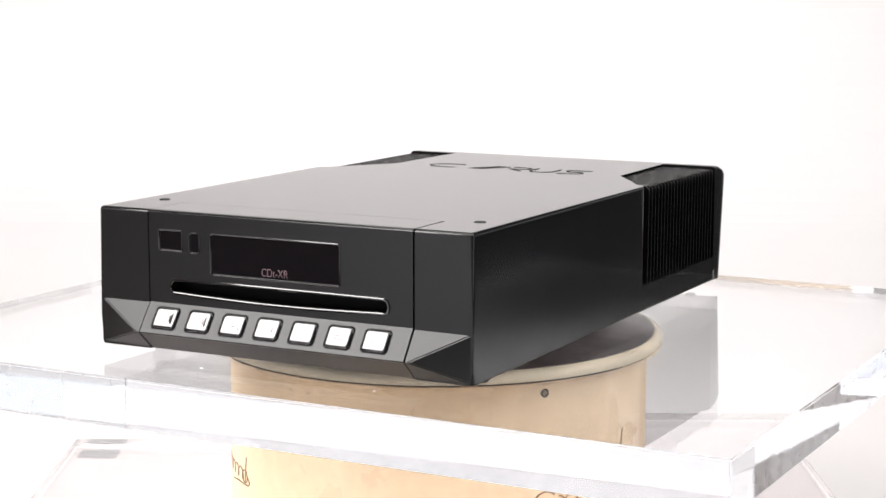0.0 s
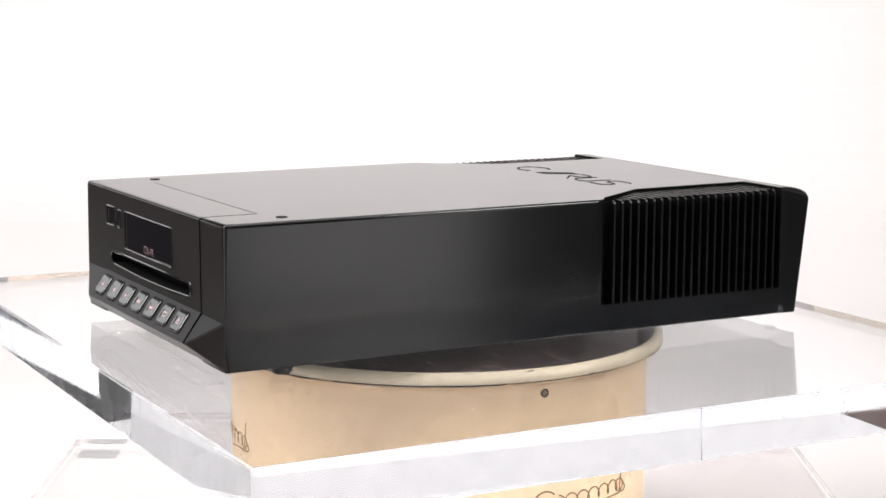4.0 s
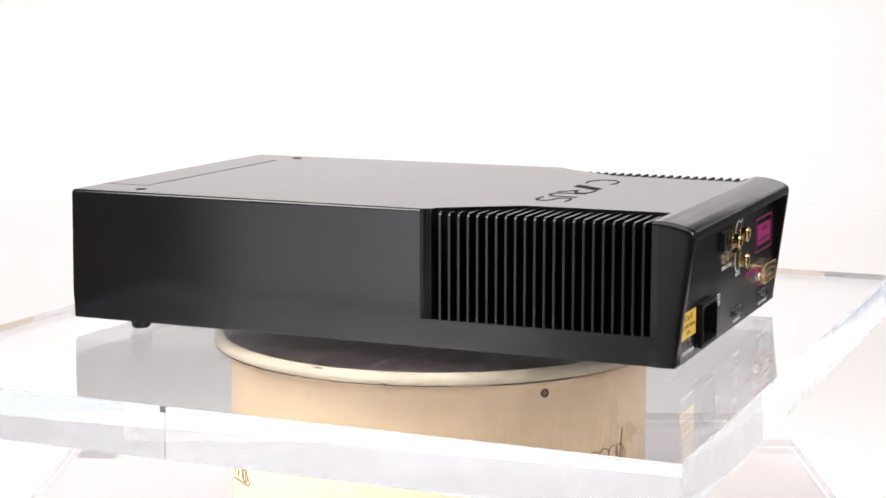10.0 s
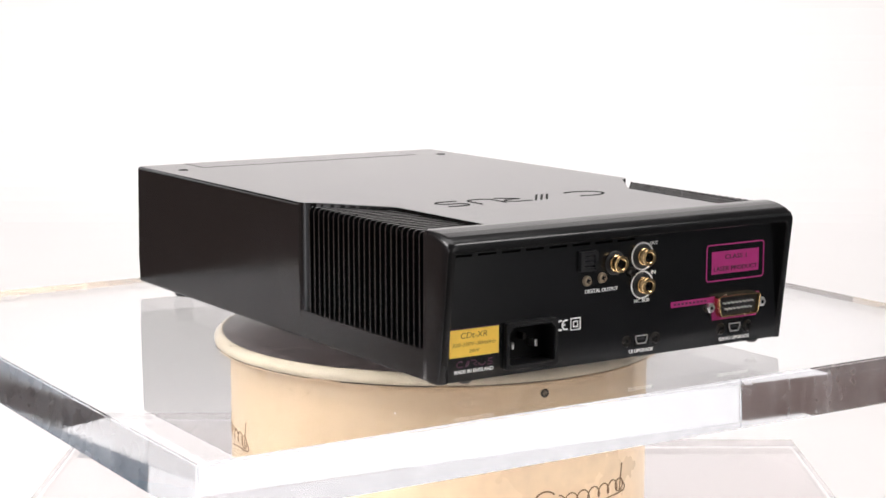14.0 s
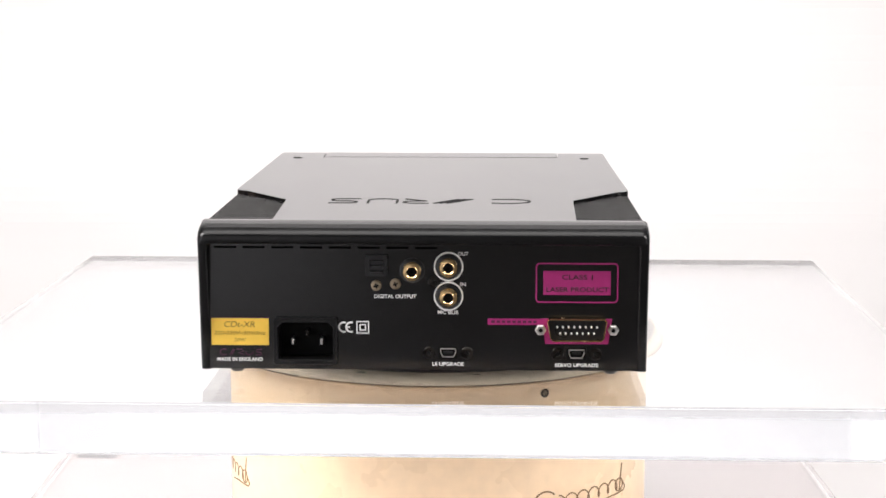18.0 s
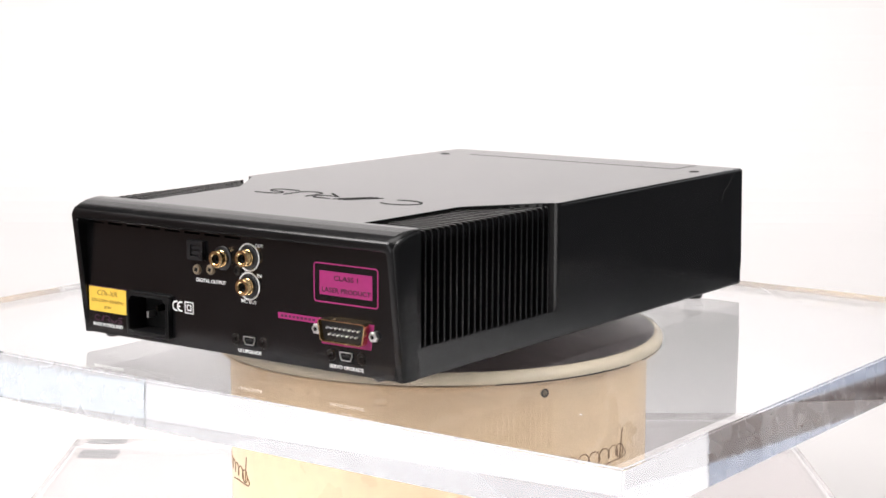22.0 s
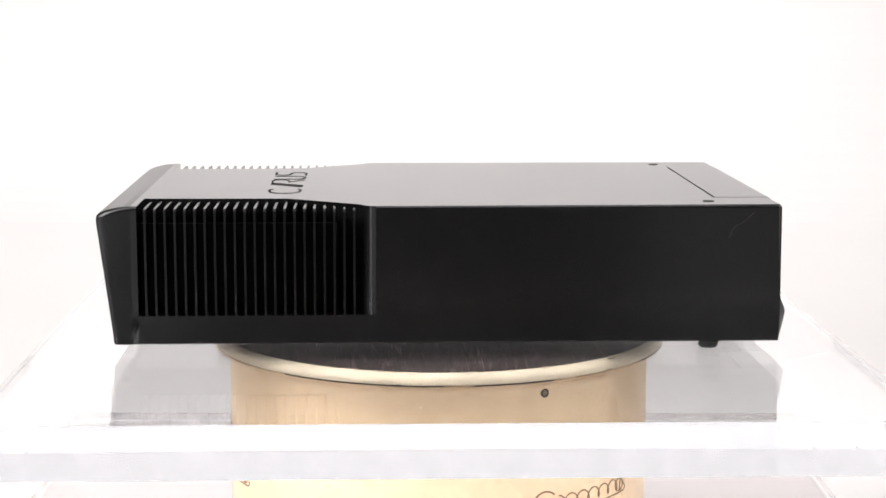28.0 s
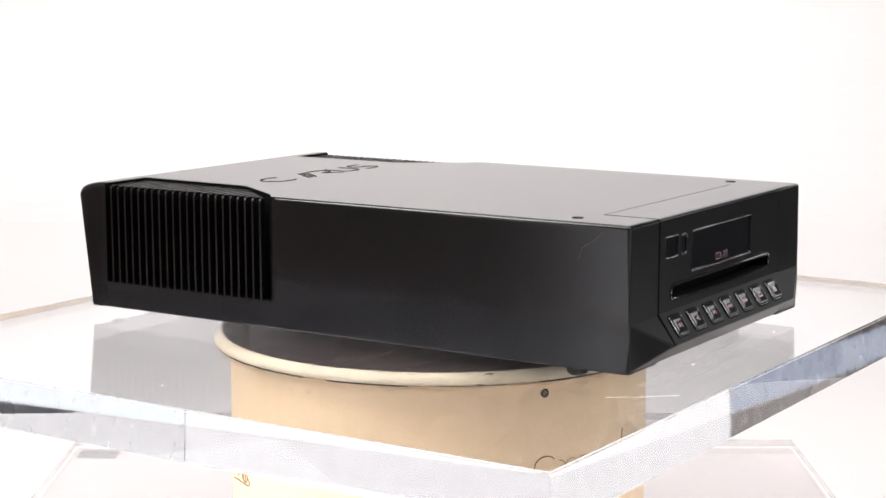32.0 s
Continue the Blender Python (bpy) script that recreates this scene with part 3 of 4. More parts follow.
def build_hood():
    """Overhanging rear cap whose lip leans in towards the bottom."""
    r_n = 6

    def section(hw, top, r, flare):
        pts = [(hw, Z0), (hw, Z0 + 0.02), (hw, (Z0 + top) / 2)]
        pts += [(hw - r + r * math.cos(radians(90 * i / r_n)), top - r + r * math.sin(radians(90 * i / r_n))) for i in range(r_n + 1)]
        pts += [(-x, z) for x, z in reversed(pts)]
        return [(x, z, flare) for x, z in pts]

    def lip_y(z):
        return 0.1706 + 0.0085 * (z - Z0) / (0.0735 - Z0)

    bm = bmesh.new()
    rings = []
    for hw, top, r, k in ((HW, ZT, 0.0026, 0.0), (HW, ZT - 0.0002, 0.0028, 0.2), (HW, ZT - 0.0008, 0.0032, 0.42), (HW - 0.0001, ZT - 0.0020, 0.0036, 0.68),
                          (HW - 0.0004, ZT - 0.0034, 0.004, 0.88), (HW - 0.0010, ZT - 0.0047, 0.004, 0.97), (HW - 0.0020, ZT - 0.0060, 0.0035, 1.0),
                          (HW - 0.0044, ZT - 0.0088, 0.0024, 0.995), (HW - 0.0049, ZT - 0.0093, 0.0020, 0.965)):
        rings.append([bm.verts.new((x, YR + (lip_y(z) - YR) * kk, z)) for x, z, kk in section(hw, top, r, k)])
    inner = [bm.verts.new((v.co.x, REAR_Y - 0.004, v.co.z)) for v in rings[-1]]
    rings.append(inner)
    for a, b in zip(rings, rings[1:]):
        for i in range(len(a) - 1):
            bm.faces.new((a[i], a[i + 1], b[i + 1], b[i]))
    part("rear_hood", bm, M_HOOD, player, "rounded black rear hood with a leaning lip", smooth=True)
    bm = bmesh.new()
    prism(bm, rrect(2 * HW - 0.0128, 0.0060), Z0 + 0.0001, Z0 + 0.0014, Matrix.Translation((0, REAR_Y - 0.006, 0)))
    part("bottom_strip", bm, M_REAR, player)


build_hood()


def hole_plate(bm, outer, holes, depth, m):
    """A flat face with holes through it; each hole has walls that go back by its depth, and the rim of the plate goes back by depth."""
    edges = []
    for pts, d in [(outer, depth)] + holes:
        ring = [bm.verts.new(m @ Vector((x, y, 0))) for x, y in pts]
        back = [bm.verts.new(m @ Vector((x, y, -d))) for x, y in pts]
        n = len(ring)
        for i in range(n):
            j = (i + 1) % n
            edges.append(bm.edges.new((ring[i], ring[j])))
            bm.faces.new((ring[i], ring[j], back[j], back[i]))
    bmesh.ops.triangle_fill(bm, edges=edges, use_beauty=True, use_dissolve=False)
    return bm


FRONT = Matrix(((1, 0, 0, 0), (0, 0, -1, YF - 0.0003), (0, 1, 0, 0), (0, 0, 0, 1)))
DX = -0.0026


def slot_outline():
    """Wide disc slot: straight upper edge, lower edge bowed down."""
    pts = [(0.0610, 0.0424), (0.0600, 0.0427), (-0.0600, 0.0427), (-0.0615, 0.0420), (-0.0630, 0.0392), (-0.0622, 0.0364)]
    pts += [(-0.0605 + 0.1210 * i / 24, 0.0357 - 0.0014 * math.sin(math.pi * i / 24)) for i in range(25)]
    pts += [(0.0622, 0.0364), (0.0630, 0.0392), (0.0622, 0.0415)]
    return pts


def build_front():
    windows = [("remote_sensor", rrect(0.0143, 0.0104, 0.0006, 3, -0.0600 + DX, 0.0622)),
               ("indicator_window", rrect(0.0062, 0.0102, 0.0022, 4, -0.0455 + DX, 0.0618)),
               ("display_window", rrect(0.0745, 0.0204, 0.0009, 3, 0.0014 + DX, 0.0570))]
    slot = slot_outline()
    bm = bmesh.new()
    outer = [(-INS, CREASE_Z), (INS, CREASE_Z), (INS, ZT - 0.0012), (-INS, ZT - 0.0012)]
    hole_plate(bm, outer, [(pts, 0.0012) for _, pts in windows] + [(slot, 0.0008)], 0.006, FRONT)
    bm2 = bmesh.new()
    # top lip, nose and underside as one swept profile with closed ends
    yf = YF - 0.0003
    prof = [(INS_Y - 0.0010, ZT - 0.006), (INS_Y - 0.0010, ZT + 0.0001), (yf + 0.0020, ZT + 0.0001), (yf + 0.0008, ZT - 0.0002), (yf + 0.0002, ZT - 0.0007), (yf, ZT - 0.0012), (yf + 0.0030, ZT - 0.006)]
    nose = [(yf, CREASE_Z), (TIP_Y - 0.0002, TIP_Z + 0.0003), (TIP_Y, TIP_Z - 0.0004), (TIP_Y + 0.0008, TIP_Z - 0.0008), (YF + 0.001, Z0 + 0.0003), (YF + 0.012, Z0 + 0.0003), (YF + 0.012, CREASE_Z)]
    m = Matrix(((0, 0, 1, 0), (1, 0, 0, 0), (0, 1, 0, 0), (0, 0, 0, 1)))
    prism(bm2, nose, -INS, INS, m)
    lip = bmesh.new()
    prism(lip, prof, -INS, INS, m)
    part("top_lip", lip, M_CASE, player)
    me = bpy.data.meshes.new("panel_sweep")
    bm2.to_mesh(me)
    bm2.free()
    bm.from_mesh(me)
    bpy.data.meshes.remove(me)
    part("front_panel", bm, M_PANEL, player, "satin black front centre panel with a button nose", smooth=False)
    for name, pts in windows:
        bm = bmesh.new()
        prism(bm, pts, -0.0016, -0.0003, FRONT)
        w = part(name, bm, M_GLOSS, player, "glossy black window")
        bm = bmesh.new()
        tube(bm, pts, 0.00045, FRONT, 8)
        part("window_rim", bm, M_TRIM, w, "thin glossy rim", smooth=True)
        if name == "display_window":
            lettering("display_text", "CDt-XR", 0.0152, 0.0040, FRONT @ Matrix.Translation((0.0017 + DX, 0.0502, -0.00028)), M_DIM, w, "dim pink lettering", bold=-0.004)
    bm = bmesh.new()
    ring = [[bm.verts.new(FRONT @ Vector((x, y, z))) for x, y in slot] for z in (-0.0007, -0.0110)]
    for i in range(len(slot)):
        j = (i + 1) % len(slot)
        bm.faces.new((ring[0][i], ring[0][j], ring[1][j], ring[1][i]))
    bm.faces.new(ring[1])
    part("disc_slot", bm, M_HOLE, player, "dark disc slot")
    # polished lip round the slot
    bm = bmesh.new()
    tube(bm, slot, 0.00085, FRONT, 10)
    part("slot_lip", bm, M_TRIM, player, "glossy black lip of the disc slot", smooth=True)


build_front()


def cushion(bm, w, h, r, rings, m):
    """A rounded key: outlines inset by the first number of each ring at the height of the second."""
    made = []
    for inset, z in rings:
        made.append([bm.verts.new(m @ Vector((x, y, z))) for x, y in rrect(w - 2 * inset, h - 2 * inset, max(r - inset * 0.5, 0.0004), 5)])
    n = len(made[0])
    bm.faces.new(made[0][::-1])
    for a, b in zip(made, made[1:]):
        for i in range(n):
            bm.faces.new((a[i], a[(i + 1) % n], b[(i + 1) % n], b[i]))
    bm.faces.new(made[-1])


def build_buttons():
    yf = YF - 0.0003
    a, b = Vector((0, yf, CREASE_Z)), Vector((0, TIP_Y - 0.0002, TIP_Z + 0.0003))
    down = (b - a).normalized()
    face = Matrix((Vector((1, 0, 0)), -down, Vector((1, 0, 0)).cross(-down))).transposed().to_4x4()
    mid = a + (b - a) * 0.50
    tri = lambda cx, w=0.0028, h=0.0026, s=1: [(cx - s * w / 2, -h / 2), (cx + s * w / 2, 0), (cx - s * w / 2, h / 2)][::s]
    icons = [[tri(0), rrect(0.0004, 0.0030, 0, 1, 0.0020)], [tri(0.0003, s=-1), rrect(0.0004, 0.0028, 0, 1, 0.0022)], [tri(0), rrect(0.0004, 0.0028, 0, 1, 0.0020)],
             [tri(-0.0013, s=-1), tri(0.0015, s=-1)], [tri(-0.0014), tri(0.0014)], None, [[(-0.0020, -0.0004), (0.0020, -0.0004), (0, 0.0018)], rrect(0.0040, 0.0005, 0, 1, 0, -0.0012)]]
    rng = random.Random(3)
    for i in range(7):
        x = -0.0600 + DX - 0.0002 + 0.02025 * i
        m = Matrix.Translation(Vector((x, mid.y, mid.z))) @ face
        bm = bmesh.new()
        # flat near-black plate, painted as the shaded gap round the button
        prism(bm, rrect(0.0150, 0.0126, 0.0022, 4), -0.0004, 0.00012, m)
        part("button_gap_plate", bm, M_HOLE, player, "near-black plate drawn as the shaded gap round a button")
        bm = bmesh.new()
        cushion(bm, 0.0138, 0.0114, 0.0019, ((0.0, -0.0003), (0.0, 0.0004), (0.00025, 0.00075), (0.0008, 0.00100), (0.0016, 0.00105), (0.0028, 0.00092), (0.0042, 0.00084)),
                m @ pose(0, 0, 0, rng.uniform(-0.45, 0.45), rng.uniform(-0.45, 0.45), 0))
        button = part("button", bm, M_BUTTON, player, "glossy black push button with a dished face", smooth=True)
        bm = bmesh.new()
        if icons[i]:
            for pts in icons[i]:
                prism(bm, pts, 0.00080, 0.00106, m)
        else:
            ribbon(bm, [(0.0008, 0.0011), (0.0016, 0.0011)] + arc(0.0016, 0, 0.0009, 0.0011, 90, -90, 8) + [(-0.0016, -0.0011)] + arc(-0.0016, 0, 0.0009, 0.0011, 270, 90, 8) + [(-0.0008, 0.0011)], 0.0005, 0.00080, 0.00106, m)
            prism(bm, [(-0.0008, 0.0004), (0.0006, 0.0011), (-0.0008, 0.0018)], 0.00080, 0.00106, m)
        part("icon", bm, M_LILAC, button, "pale pink printed symbol")


build_buttons()


def build_top_details():
    for s in (-1, 1):
        bm = bmesh.new()
        m = Matrix.Translation((s * 0.0925, -0.1376, ZT))
        lathe(bm, [(0.0, 0.0002), (0.0018, 0.00022), (0.0029, 0.0002), (0.0030, -0.001), (0.0, -0.001)], 24, m)
        part("top_screw", bm, M_HOLE, player, "recessed black screw")
    # engraved emblem: an arc, three slashes, two bowls and a wave
    bm = bmesh.new()
    z0, z1 = ZT - 0.0002, ZT + 0.00018
    for pts in (arc(-0.0400, 0.0875, 0.0125, 0.0105, 55, 305, 24),
                [(-0.0225, 0.0770), (-0.0095, 0.0985)], [(-0.0190, 0.0770), (-0.0060, 0.0985)], [(-0.0155, 0.0770), (-0.0025, 0.0985)],
                [(0.0000, 0.0985), (0.0080, 0.0985)] + arc(0.0080, 0.0930, 0.0052, 0.0055, 90, -90, 12) + [(0.0015, 0.0875), (0.0125, 0.0768)],
                [(0.0165, 0.0985), (0.0165, 0.0835)] + arc(0.0240, 0.0835, 0.0075, 0.0067, 180, 360, 14) + [(0.0315, 0.0985)],
                [(0.0520, 0.0985), (0.0425, 0.0985)] + arc(0.0425, 0.0932, 0.0050, 0.0053, 90, 270, 12) + arc(0.0455, 0.0824, 0.0055, 0.0055, 90, -90, 12) + [(0.0360, 0.0769)]):
        ribbon(bm, [(x, 0.0768 + (y - 0.0768) * 0.82) for x, y in pts], 0.0012, z0, z1)
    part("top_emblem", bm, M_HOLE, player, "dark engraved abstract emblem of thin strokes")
    for x, y, r in ((-0.0935, -0.139, 0.0052), (0.0935, -0.139, 0.0052)):
        bm = bmesh.new()
        lathe(bm, [(0.0, 0.0), (r - 0.0012, 0.0), (r, 0.0012), (r, 0.0030), (r + 0.0010, 0.0034), (r + 0.0010, Z0 + 0.0002), (0.0, Z0 + 0.0002)], 32, Matrix.Translation((x, y, 0)))
        part("foot", bm, M_RUBBER, player, "round black rubber foot", smooth=True)
    for s in (-1, 1):
        bm = bmesh.new()
        lathe(bm, [(0.0, 0.0), (0.0068, 0.0), (0.0080, 0.0012), (0.0080, Z0 + 0.0002), (0.0, Z0 + 0.0002)], 24, Matrix.Translation((s * 0.045, 0.1150, 0)))
        part("foot", bm, M_RUBBER, player, "round black rubber foot", smooth=True)
        bm = bmesh.new()
        lathe(bm, [(0.0, Z0 - 0.0016), (0.0026, Z0 - 0.0014), (0.0036, Z0 - 0.0004), (0.0036, Z0 + 0.0004), (0.0, Z0 + 0.0004)], 20, Matrix.Translation((s * 0.0900, 0.1665, 0)))
        part("bottom_screw", bm, M_BLACK, player, "black domed bottom screw", smooth=True)


build_top_details()

bm = bmesh.new()
ribbon(bm, [(-0.1590, 0.0733), (-0.1566, 0.0712), (-0.1545, 0.0688), (-0.1516, 0.0672), (-0.1492, 0.0662), (-0.1474, 0.0640), (-0.1468, 0.0612), (-0.1455, 0.0596)], 0.00018, 0.00002, 0.00006,
       Matrix(((0, 0, -1, -HW), (1, 0, 0, 0), (0, 1, 0, 0), (0, 0, 0, 1))))
part("side_scratch", bm, M_SCUFF, player, "faint curved scratch in the side paint")


# ---- rear sockets and printing; u runs to the reader's right as seen from behind ----
def rear(x, z, out=0.0):
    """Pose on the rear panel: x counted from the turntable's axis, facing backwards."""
    return Matrix(((-1, 0, 0, x + DX), (0, 0, 1, REAR_Y + out), (0, 1, 0, z), (0, 0, 0, 1)))


def box_between(x0, x1, z0, z1, r=0.0):
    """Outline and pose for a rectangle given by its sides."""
    return rrect(abs(x1 - x0), abs(z1 - z0), r), (x0 + x1) / 2, (z0 + z1) / 2


def rear_print(name, text, x0, x1, z, h, mat=None, label="white printed lettering"):
    lettering(name, text, abs(x1 - x0), h, rear((x0 + x1) / 2, z, 0.00005), mat or M_WHITE, player, label, bold=0.025)


def bar(name, x0, x1, z0, z1, mat, label, parent=None, r=0.0, lo=0.0, hi=0.00012):
    pts, x, z = box_between(x0, x1, z0, z1, r)
    bm = bmesh.new()
    prism(bm, pts, lo, hi, rear(x, z))
    return part(name, bm, mat, parent or player, label)


def inlet_outline():
    """Mains cavity: a wide rectangle with its two upper corners cut off."""
    return [(-0.0132, -0.0082), (-0.0122, -0.0090), (0.0122, -0.0090), (0.0132, -0.0082), (0.0133, 0.0066), (0.0106, 0.0092), (-0.0106, 0.0092), (-0.0133, 0.0066)]


def build_rear():
    bm = bmesh.new()
    w = 2 * (HW - 0.0047)
    slots = []
    for i in range(8):
        slots.append((rrect(0.0106, 0.0011, 0, 1, -0.0945 + 0.01371 * i, 0.0655), 0.004))
    outer = rrect(w, 0.0622, 0, 1, 0, 0.0064 + 0.0622 / 2)
    _, ix, iz = box_between(0.0739, 0.0437, 0.0316, 0.0092)
    slots.append(([(-(ix + DX) + px * 1.02, iz + pz * 1.02) for px, pz in inlet_outline()], 0.001))
    m = Matrix(((-1, 0, 0, 0), (0, 0, 1, REAR_Y), (0, 1, 0, 0), (0, 0, 0, 1)))
    hole_plate(bm, outer, slots, 0.0015, m)
    part("rear_panel", bm, M_REAR, player, "black powder-coated rear panel with vent slots")
    bm = bmesh.new()
    prism(bm, rrect(w, 0.030, 0, 1, 0, 0.0525), -0.0062, -0.0056, m)
    part("inner_screen", bm, M_HOLE, player)
    # rating label
    lab = bar("rating_label", 0.1043, 0.0766, 0.0310, 0.0179, M_YELLOW, "yellow rating label with faded print")
    bar("label_border", 0.1046, 0.0763, 0.0315, 0.0311, M_PLUM, "plum border line")
    for text, w, h, z in (("CDt-XR", 0.0150, 0.0028, 0.0281), ("220-230V~50/60Hz", 0.0243, 0.0017, 0.0239), ("20W", 0.0056, 0.0016, 0.0205)):
        slant = Matrix(((1, 0.2, 0, 0), (0, 1, 0, 0), (0, 0, 1, 0), (0, 0, 0, 1)))
        lettering("label_text", text, w, h, rear(0.0905, z, 0.0001) @ slant, M_OCHRE, lab, "faded ochre lettering", bold=-0.002)
    emb = bmesh.new()
    for i, pts in enumerate((arc(-0.0080, 0, 0.0019, 0.0014, 50, 310, 12), [(-0.0052, -0.0014), (-0.0036, 0.0014)], [(-0.0044, -0.0014), (-0.0028, 0.0014)],
                             [(-0.0020, 0.0014), (0.0006, 0.0014), (0.0014, 0.0004), (-0.0008, -0.0002), (0.0014, -0.0014)], arc(0.0042, 0, 0.0018, 0.0014, 180, 360, 10), [(0.0102, 0.0014), (0.0078, 0.0012), (0.0076, 0.0002), (0.0100, -0.0004), (0.0098, -0.0014), (0.0072, -0.0014)])):
        ribbon(emb, pts, 0.0005, 0, 0.00012, rear(0.0903, 0.0145))
    part("label_emblem", emb, M_PLUM, player, "dull plum abstract emblem strokes")
    rear_print("made_in_text", "MADE IN ENGLAND", 0.1016, 0.0797, 0.0110, 0.0018)
    # mains inlet: a deep cavity with three blades
    pts, x, z = box_between(0.0739, 0.0437, 0.0316, 0.0092, 0.0012)
    bm = bmesh.new()
    hole = inlet_outline()
    hole_plate(bm, pts, [(hole, 0.0125)], 0.0026, rear(x, z, 0.0027))
    inlet = part("mains_inlet", bm, M_INLET, player, "black mains inlet socket")
    bm = bmesh.new()
    lip = [(px * 1.03, pz * 1.04) for px, pz in hole]
    tube(bm, lip, 0.00045, rear(x, z, 0.0027))
    part("socket_rim", bm, M_INLET, inlet, smooth=True)
    bm = bmesh.new()
    prism(bm, hole, -0.0102, -0.0097, rear(x, z))
    part("socket_floor", bm, M_HOLE, inlet)
    for px, pz, mat, label in ((-0.0068, -0.0014, M_STEEL, "flat steel blade"), (0.0070, -0.0014, M_STEEL, "flat steel blade"), (0.0001, 0.0026, M_DARKSTEEL, "dark earth blade")):
        bm = bmesh.new()
        prism(bm, rrect(0.0016, 0.0034, 0.0003, 2, px, pz), -0.0098, -0.0040, rear(x, z), edge=0.0003)
        part("blade", bm, mat, inlet, label)
    # approval marks
    bm = bmesh.new()
    ribbon(bm, arc(0.0006, 0, 0.0024, 0.0023, 70, 290, 14), 0.0009, 0, 0.00012, rear(0.0411, 0.0270))
    ribbon(bm, arc(0.0040, 0, 0.0024, 0.0023, 70, 290, 14), 0.0009, 0, 0.00012, rear(0.0411, 0.0270))
    prism(bm, rrect(0.0018, 0.0008, 0, 1, 0.0026, 0), 0, 0.00012, rear(0.0411, 0.0270))
    part("approval_mark", bm, M_WHITE, player, "white printed approval mark")
    bm = bmesh.new()
    for half, wd in ((0.0028, 0.0008), (0.0013, 0.0008)):
        ribbon(bm, [(-half, -half), (half, -half), (half, half), (-half, half), (-half, -half), (half, -half)], wd, 0, 0.00012, rear(0.0315, 0.0269))
    part("double_square_mark", bm, M_WHITE, player, "white printed double square")
    # optical socket
    pts, x, z = box_between(0.0302, 0.0196, 0.0620, 0.0522, 0.0003)
    bm = bmesh.new()
    hole_plate(bm, pts, [(rrect(0.0066, 0.0058, 0.0004, 2, 0.0002, 0.0), 0.003)], 0.0022, rear(x, z, 0.0022))
    opt = part("optical_socket", bm, M_BLACK, player, "square black optical socket")
    bm = bmesh.new()
    prism(bm, rrect(0.0062, 0.0020, 0.0003, 2, 0.0002, 0.0014), -0.0008, 0.0016, rear(x, z))
    prism(bm, rrect(0.0062, 0.0020, 0.0003, 2, 0.0002, -0.0012), -0.0008, 0.0016, rear(x, z))
    part("shutter_flap", bm, M_BLACK, opt, "black shutter flap")
    # phono sockets
    for x, z, ring in ((0.0078, 0.0547, False), (-0.0095, 0.0566, True), (-0.0095, 0.0423, True)):
        bm = bmesh.new()
        lathe(bm, [(0.0, 0.0), (0.0060, 0.0), (0.0060, 0.0005), (0.0054, 0.0008), (0.0046, 0.0009), (0.0046, 0.0013), (0.0, 0.0013)], 36, rear(x, z))
        soc = part("phono_socket", bm, M_BLACK, player, "gold-plated phono socket in a black collar", smooth=True)
        bm = bmesh.new()
        lathe(bm, [(0.0042, 0.0012), (0.0042, 0.0018), (0.0038, 0.0020), (0.0038, 0.0042), (0.0042, 0.0044), (0.0043, 0.0053), (0.0040, 0.0057), (0.0029, 0.0058), (0.0024, 0.0054), (0.0024, 0.0012)], 36, rear(x, z), closed=True)
        part("shell", bm, M_GOLD, soc, "gold-plated shell", smooth=True)
        bm = bmesh.new()
        lathe(bm, [(0.0, 0.0026), (0.0010, 0.0026), (0.0012, 0.0038), (0.0023, 0.0040), (0.0023, 0.0012), (0.0, 0.0012)], 24, rear(x, z))
        part("core", bm, M_HOLE, soc, "black insulating core")
        if ring:
            bm = bmesh.new()
            lathe(bm, [(0.0063, 0.0), (0.0063, 0.00014), (0.0071, 0.00014), (0.0071, 0.0)], 48, rear(x, z), closed=True)
            part("printed_ring", bm, M_WHITE, soc, "white printed ring")
    for x, z, mat, label in ((0.0250, 0.0473, M_BRONZE, "dull bronze cross-head screw"), (0.0158, 0.0481, M_BRONZE, "dull bronze cross-head screw"), (-0.0024, 0.0492, M_DARKSTEEL, "dark cross-head screw")):
        bm = bmesh.new()
        lathe(bm, [(0.0, 0.0008), (0.0008, 0.0008), (0.0011, 0.0015), (0.0022, 0.0013), (0.0026, 0.0006), (0.0027, 0.0), (0.0, 0.0)], 24, rear(x, z))
        screw = part("panel_screw", bm, mat, player, label, smooth=True)
        bm = bmesh.new()
        for a in (20, 110):
            prism(bm, rrect(0.0026, 0.0006), 0.0009, 0.00151, rear(x, z) @ pose(0, 0, 0, 0, 0, a))
        part("screw_slot", bm, M_HOLE, screw)
    rear_print("digital_output_text", "DIGITAL OUTPUT", 0.0260, 0.0058, 0.0421, 0.0019)
    rear_print("out_text", "OUT", -0.0139, -0.0190, 0.0628, 0.0018)
    rear_print("in_text", "IN", -0.0150, -0.0178, 0.0481, 0.0018)
    rear_print("bus_text", "MC BUS", -0.0044, -0.0142, 0.0345, 0.0019)
    # laser notice
    bm = bmesh.new()
    o = rrect(0.0386, 0.0186, 0.0016, 4)
    ribbon(bm, o + o[:2], 0.0007, 0, 0.00012, rear(-0.0706, 0.0490))
    part("notice_border", bm, M_PINK, player, "magenta printed border")
    lab = bar("laser_notice", -0.0546, -0.0866, 0.0548, 0.0432, M_PINK, "magenta laser notice block")
    lettering("notice_text", "CLASS 1", 0.0146, 0.0024, rear(-0.0708, 0.0518, 0.0001), M_INK, lab, "dark lettering")
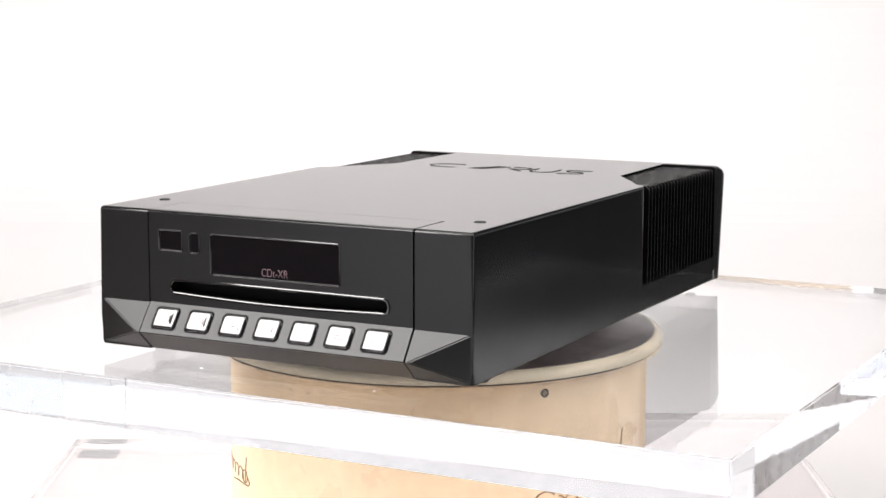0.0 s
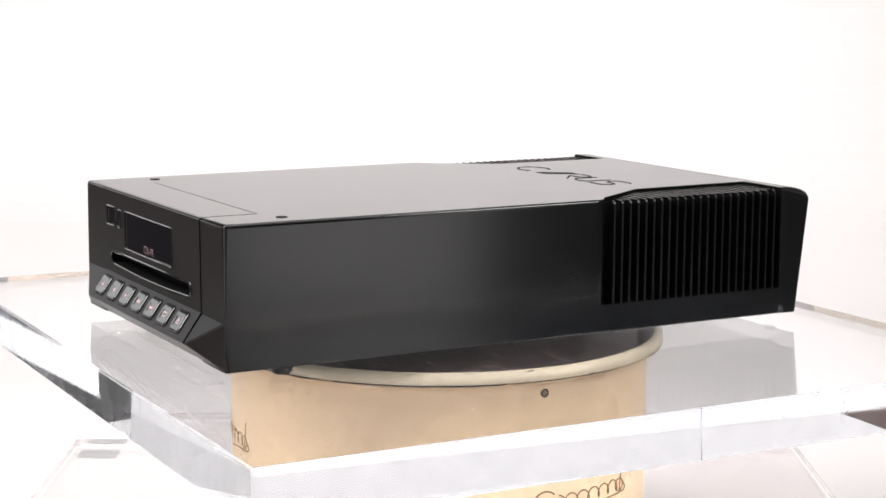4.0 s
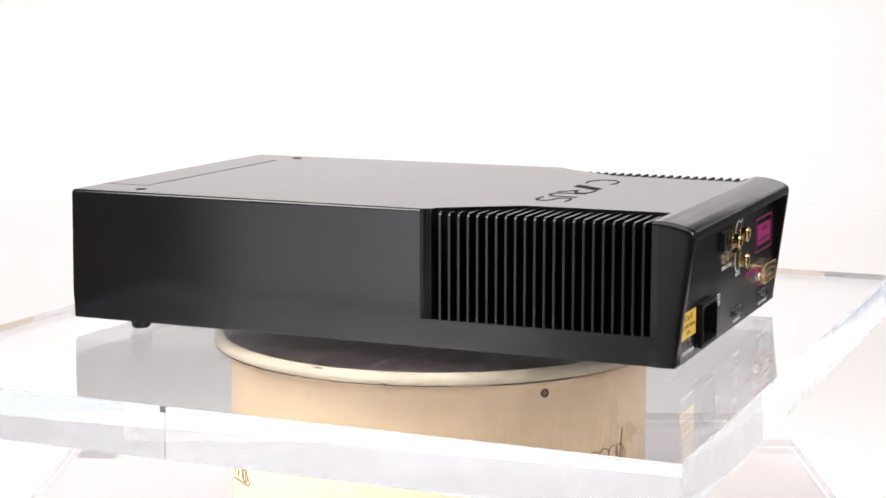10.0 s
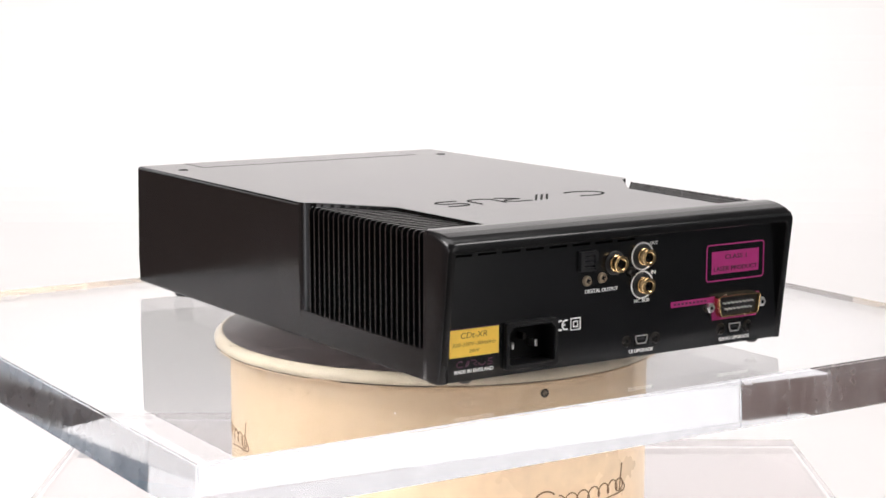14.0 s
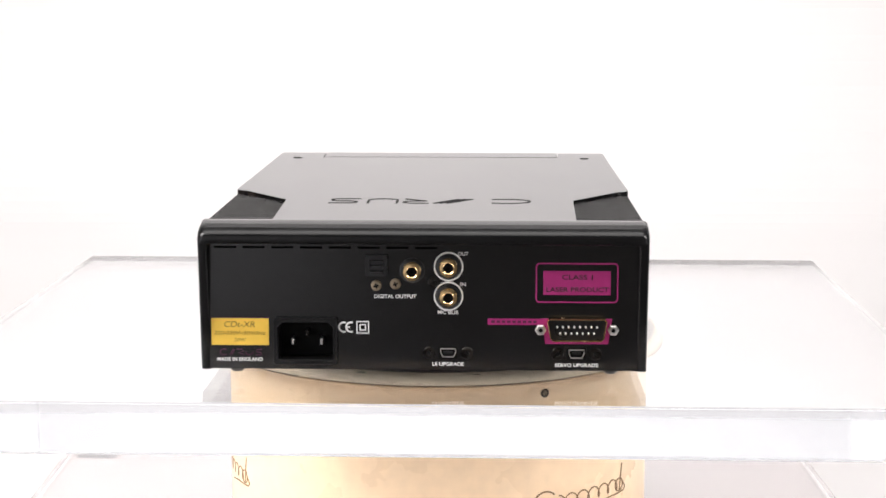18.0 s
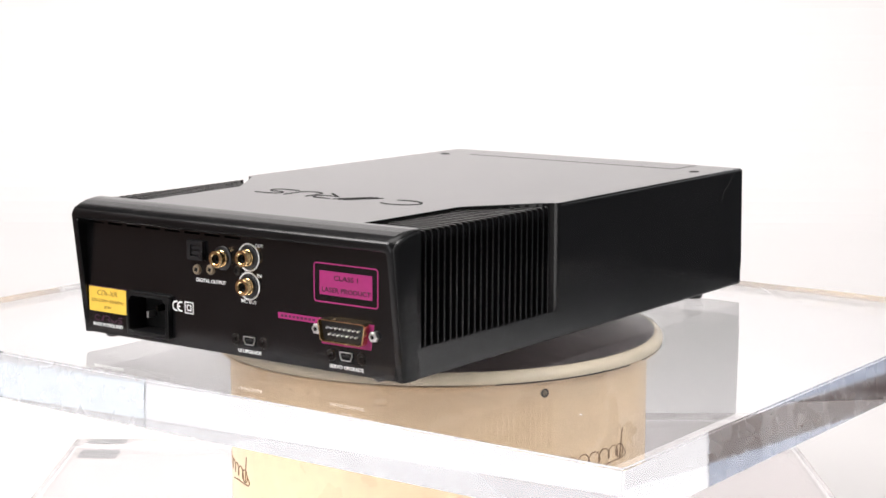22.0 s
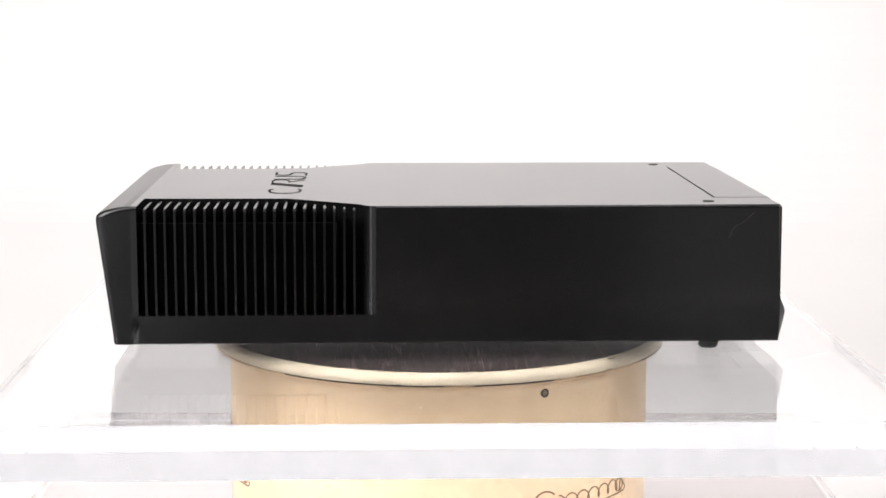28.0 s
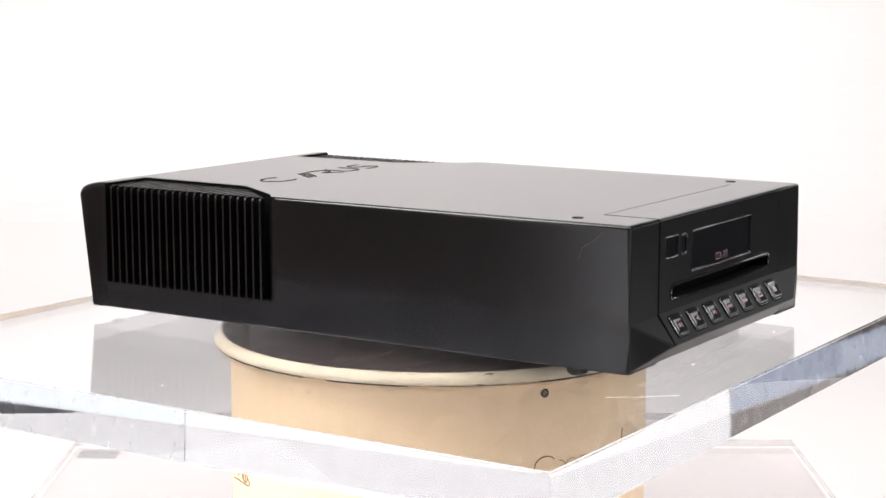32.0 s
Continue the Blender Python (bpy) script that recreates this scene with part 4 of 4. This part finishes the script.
    lettering("notice_text", "LASER PRODUCT", 0.0296, 0.0024, rear(-0.0709, 0.0458, 0.0001), M_INK, lab, "dark lettering")
    # fifteen-pin connector on its magenta ground
    strip = bar("magenta_strip", -0.0282, -0.0575, 0.0316, 0.0286, M_PINK, "magenta printed strip with small dark print")
    for i in range(9):
        bar("print_bar", -0.0300 - 0.0025 * i, -0.0300 - 0.0025 * i - 0.0017, 0.0307, 0.0295, M_PLUM, "", strip, lo=0.0001, hi=0.00018)
    cx, cz = -0.0708, 0.0266
    bm = bmesh.new()
    o = [(-0.0168, 0.0052), (-0.0150, -0.0072), (0.0150, -0.0072), (0.0168, 0.0052)]
    prism(bm, o, 0, 0.0001, rear(cx, cz))
    part("connector_ground", bm, M_PINK, player, "magenta printed connector surround")
    bm = bmesh.new()
    shell_out = [(-0.0132, 0.0055), (-0.0142, 0.0046), (-0.0128, -0.0040), (-0.0116, -0.0052), (0.0116, -0.0052), (0.0128, -0.0040), (0.0142, 0.0046), (0.0132, 0.0055)]
    hole = [(x * 0.974, y * 0.93) for x, y in shell_out]
    hole_plate(bm, shell_out, [(hole, 0.0030)], 0.0040, rear(cx, cz, 0.0042))
    tube(bm, [(x * 0.988, y * 0.968) for x, y in shell_out], 0.00028, rear(cx, cz, 0.0042))
    conn = part("pin_connector", bm, M_GOLD, player, "gold-shelled fifteen-pin connector")
    bm = bmesh.new()
    prism(bm, hole, 0.0, 0.0018, rear(cx, cz))
    part("insulator", bm, M_BLACK, conn)
    bm0 = bmesh.new()
    lathe(bm0, [(0.0, 0.0), (0.0005, 0.0), (0.0005, 0.0020), (0.0, 0.0024)], 8)
    pin = part("pin", bm0, M_STEEL, conn)
    pin.matrix_basis = rear(cx, cz, 0.0017) @ Matrix.Translation((-0.0094, 0.0016, 0))
    for i in range(1, 15):
        ob = new("pin", pin.data)
        ob.parent = conn
        row = i >= 8
        ob.matrix_basis = rear(cx, cz, 0.0017) @ Matrix.Translation((-0.0094 + 0.00269 * (i - 8 + 0.5 if row else i), -0.0015 if row else 0.0016, 0))
    for s in (-1, 1):
        bm = bmesh.new()
        prism(bm, disc_pts(0.0027, 6), 0, 0.0023, rear(cx + s * 0.0173, cz - 0.0002), edge=0.0005)
        nut = part("jack_nut", bm, M_STEEL, player, "hexagonal steel jack nut")
        bm = bmesh.new()
        lathe(bm, [(0.0, 0.0024), (0.0010, 0.0024), (0.0010, 0.0023), (0.0, 0.0023)], 16, rear(cx + s * 0.0173, cz - 0.0002))
        part("thread_hole", bm, M_HOLE, nut)
    # service sockets
    for x, z, text, tx0, tx1 in ((-0.0094, 0.0147, "UI UPGRADE", -0.0018, -0.0170), (-0.0708, 0.0145, "SERVO UPGRADE", -0.0605, -0.0813)):
        bm = bmesh.new()
        prism(bm, rrect(0.0090, 0.0060, 0.0004, 2), 0, 0.0001, rear(x, z))
        sock = part("service_socket", bm, M_HOLE, player, "small steel service socket between two screws")
        bm = bmesh.new()
        o = [(-0.0036, 0.0021), (-0.0036, 0.0004), (-0.0026, -0.0018), (0.0026, -0.0018), (0.0036, 0.0004), (0.0036, 0.0021)]
        ribbon(bm, o + o[:2], 0.00045, 0, 0.0008, rear(x, z))
        part("shell", bm, M_STEEL, sock, "steel shell")
        bm = bmesh.new()
        prism(bm, rrect(0.0044, 0.0009, 0, 1, 0, 0.0004), 0.0, 0.0007, rear(x, z))
        part("tongue", bm, M_BLACK, sock)
        for s in (-1, 1):
            bm = bmesh.new()
            lathe(bm, [(0.0, -0.0002), (0.0010, -0.0002), (0.0012, 0.0005), (0.0026, 0.0006), (0.0030, 0.0), (0.0, -0.0004)], 24, rear(x + s * 0.0091, z))
            part("panel_screw", bm, M_DARKSTEEL, sock, "black socket-head screw", smooth=True)
        rear_print("upgrade_text", text, tx0, tx1, z - 0.0054, 0.0018)


build_rear()


# ---- movement ----
def motions():
    times = [0.5 * i for i in range(65)]
    turns = [(t, pose(0, 0, 0, 0, 0, turn_at(t))) for t in times]
    walk(plate, [(t, m @ pose(0, 0, 0, 0, 0, -0.45)) for t, m in turns])
    walk(platter, turns)
    walk(player, [(t, m @ pose(0.0026, 0, 0.0003)) for t, m in turns])


motions()
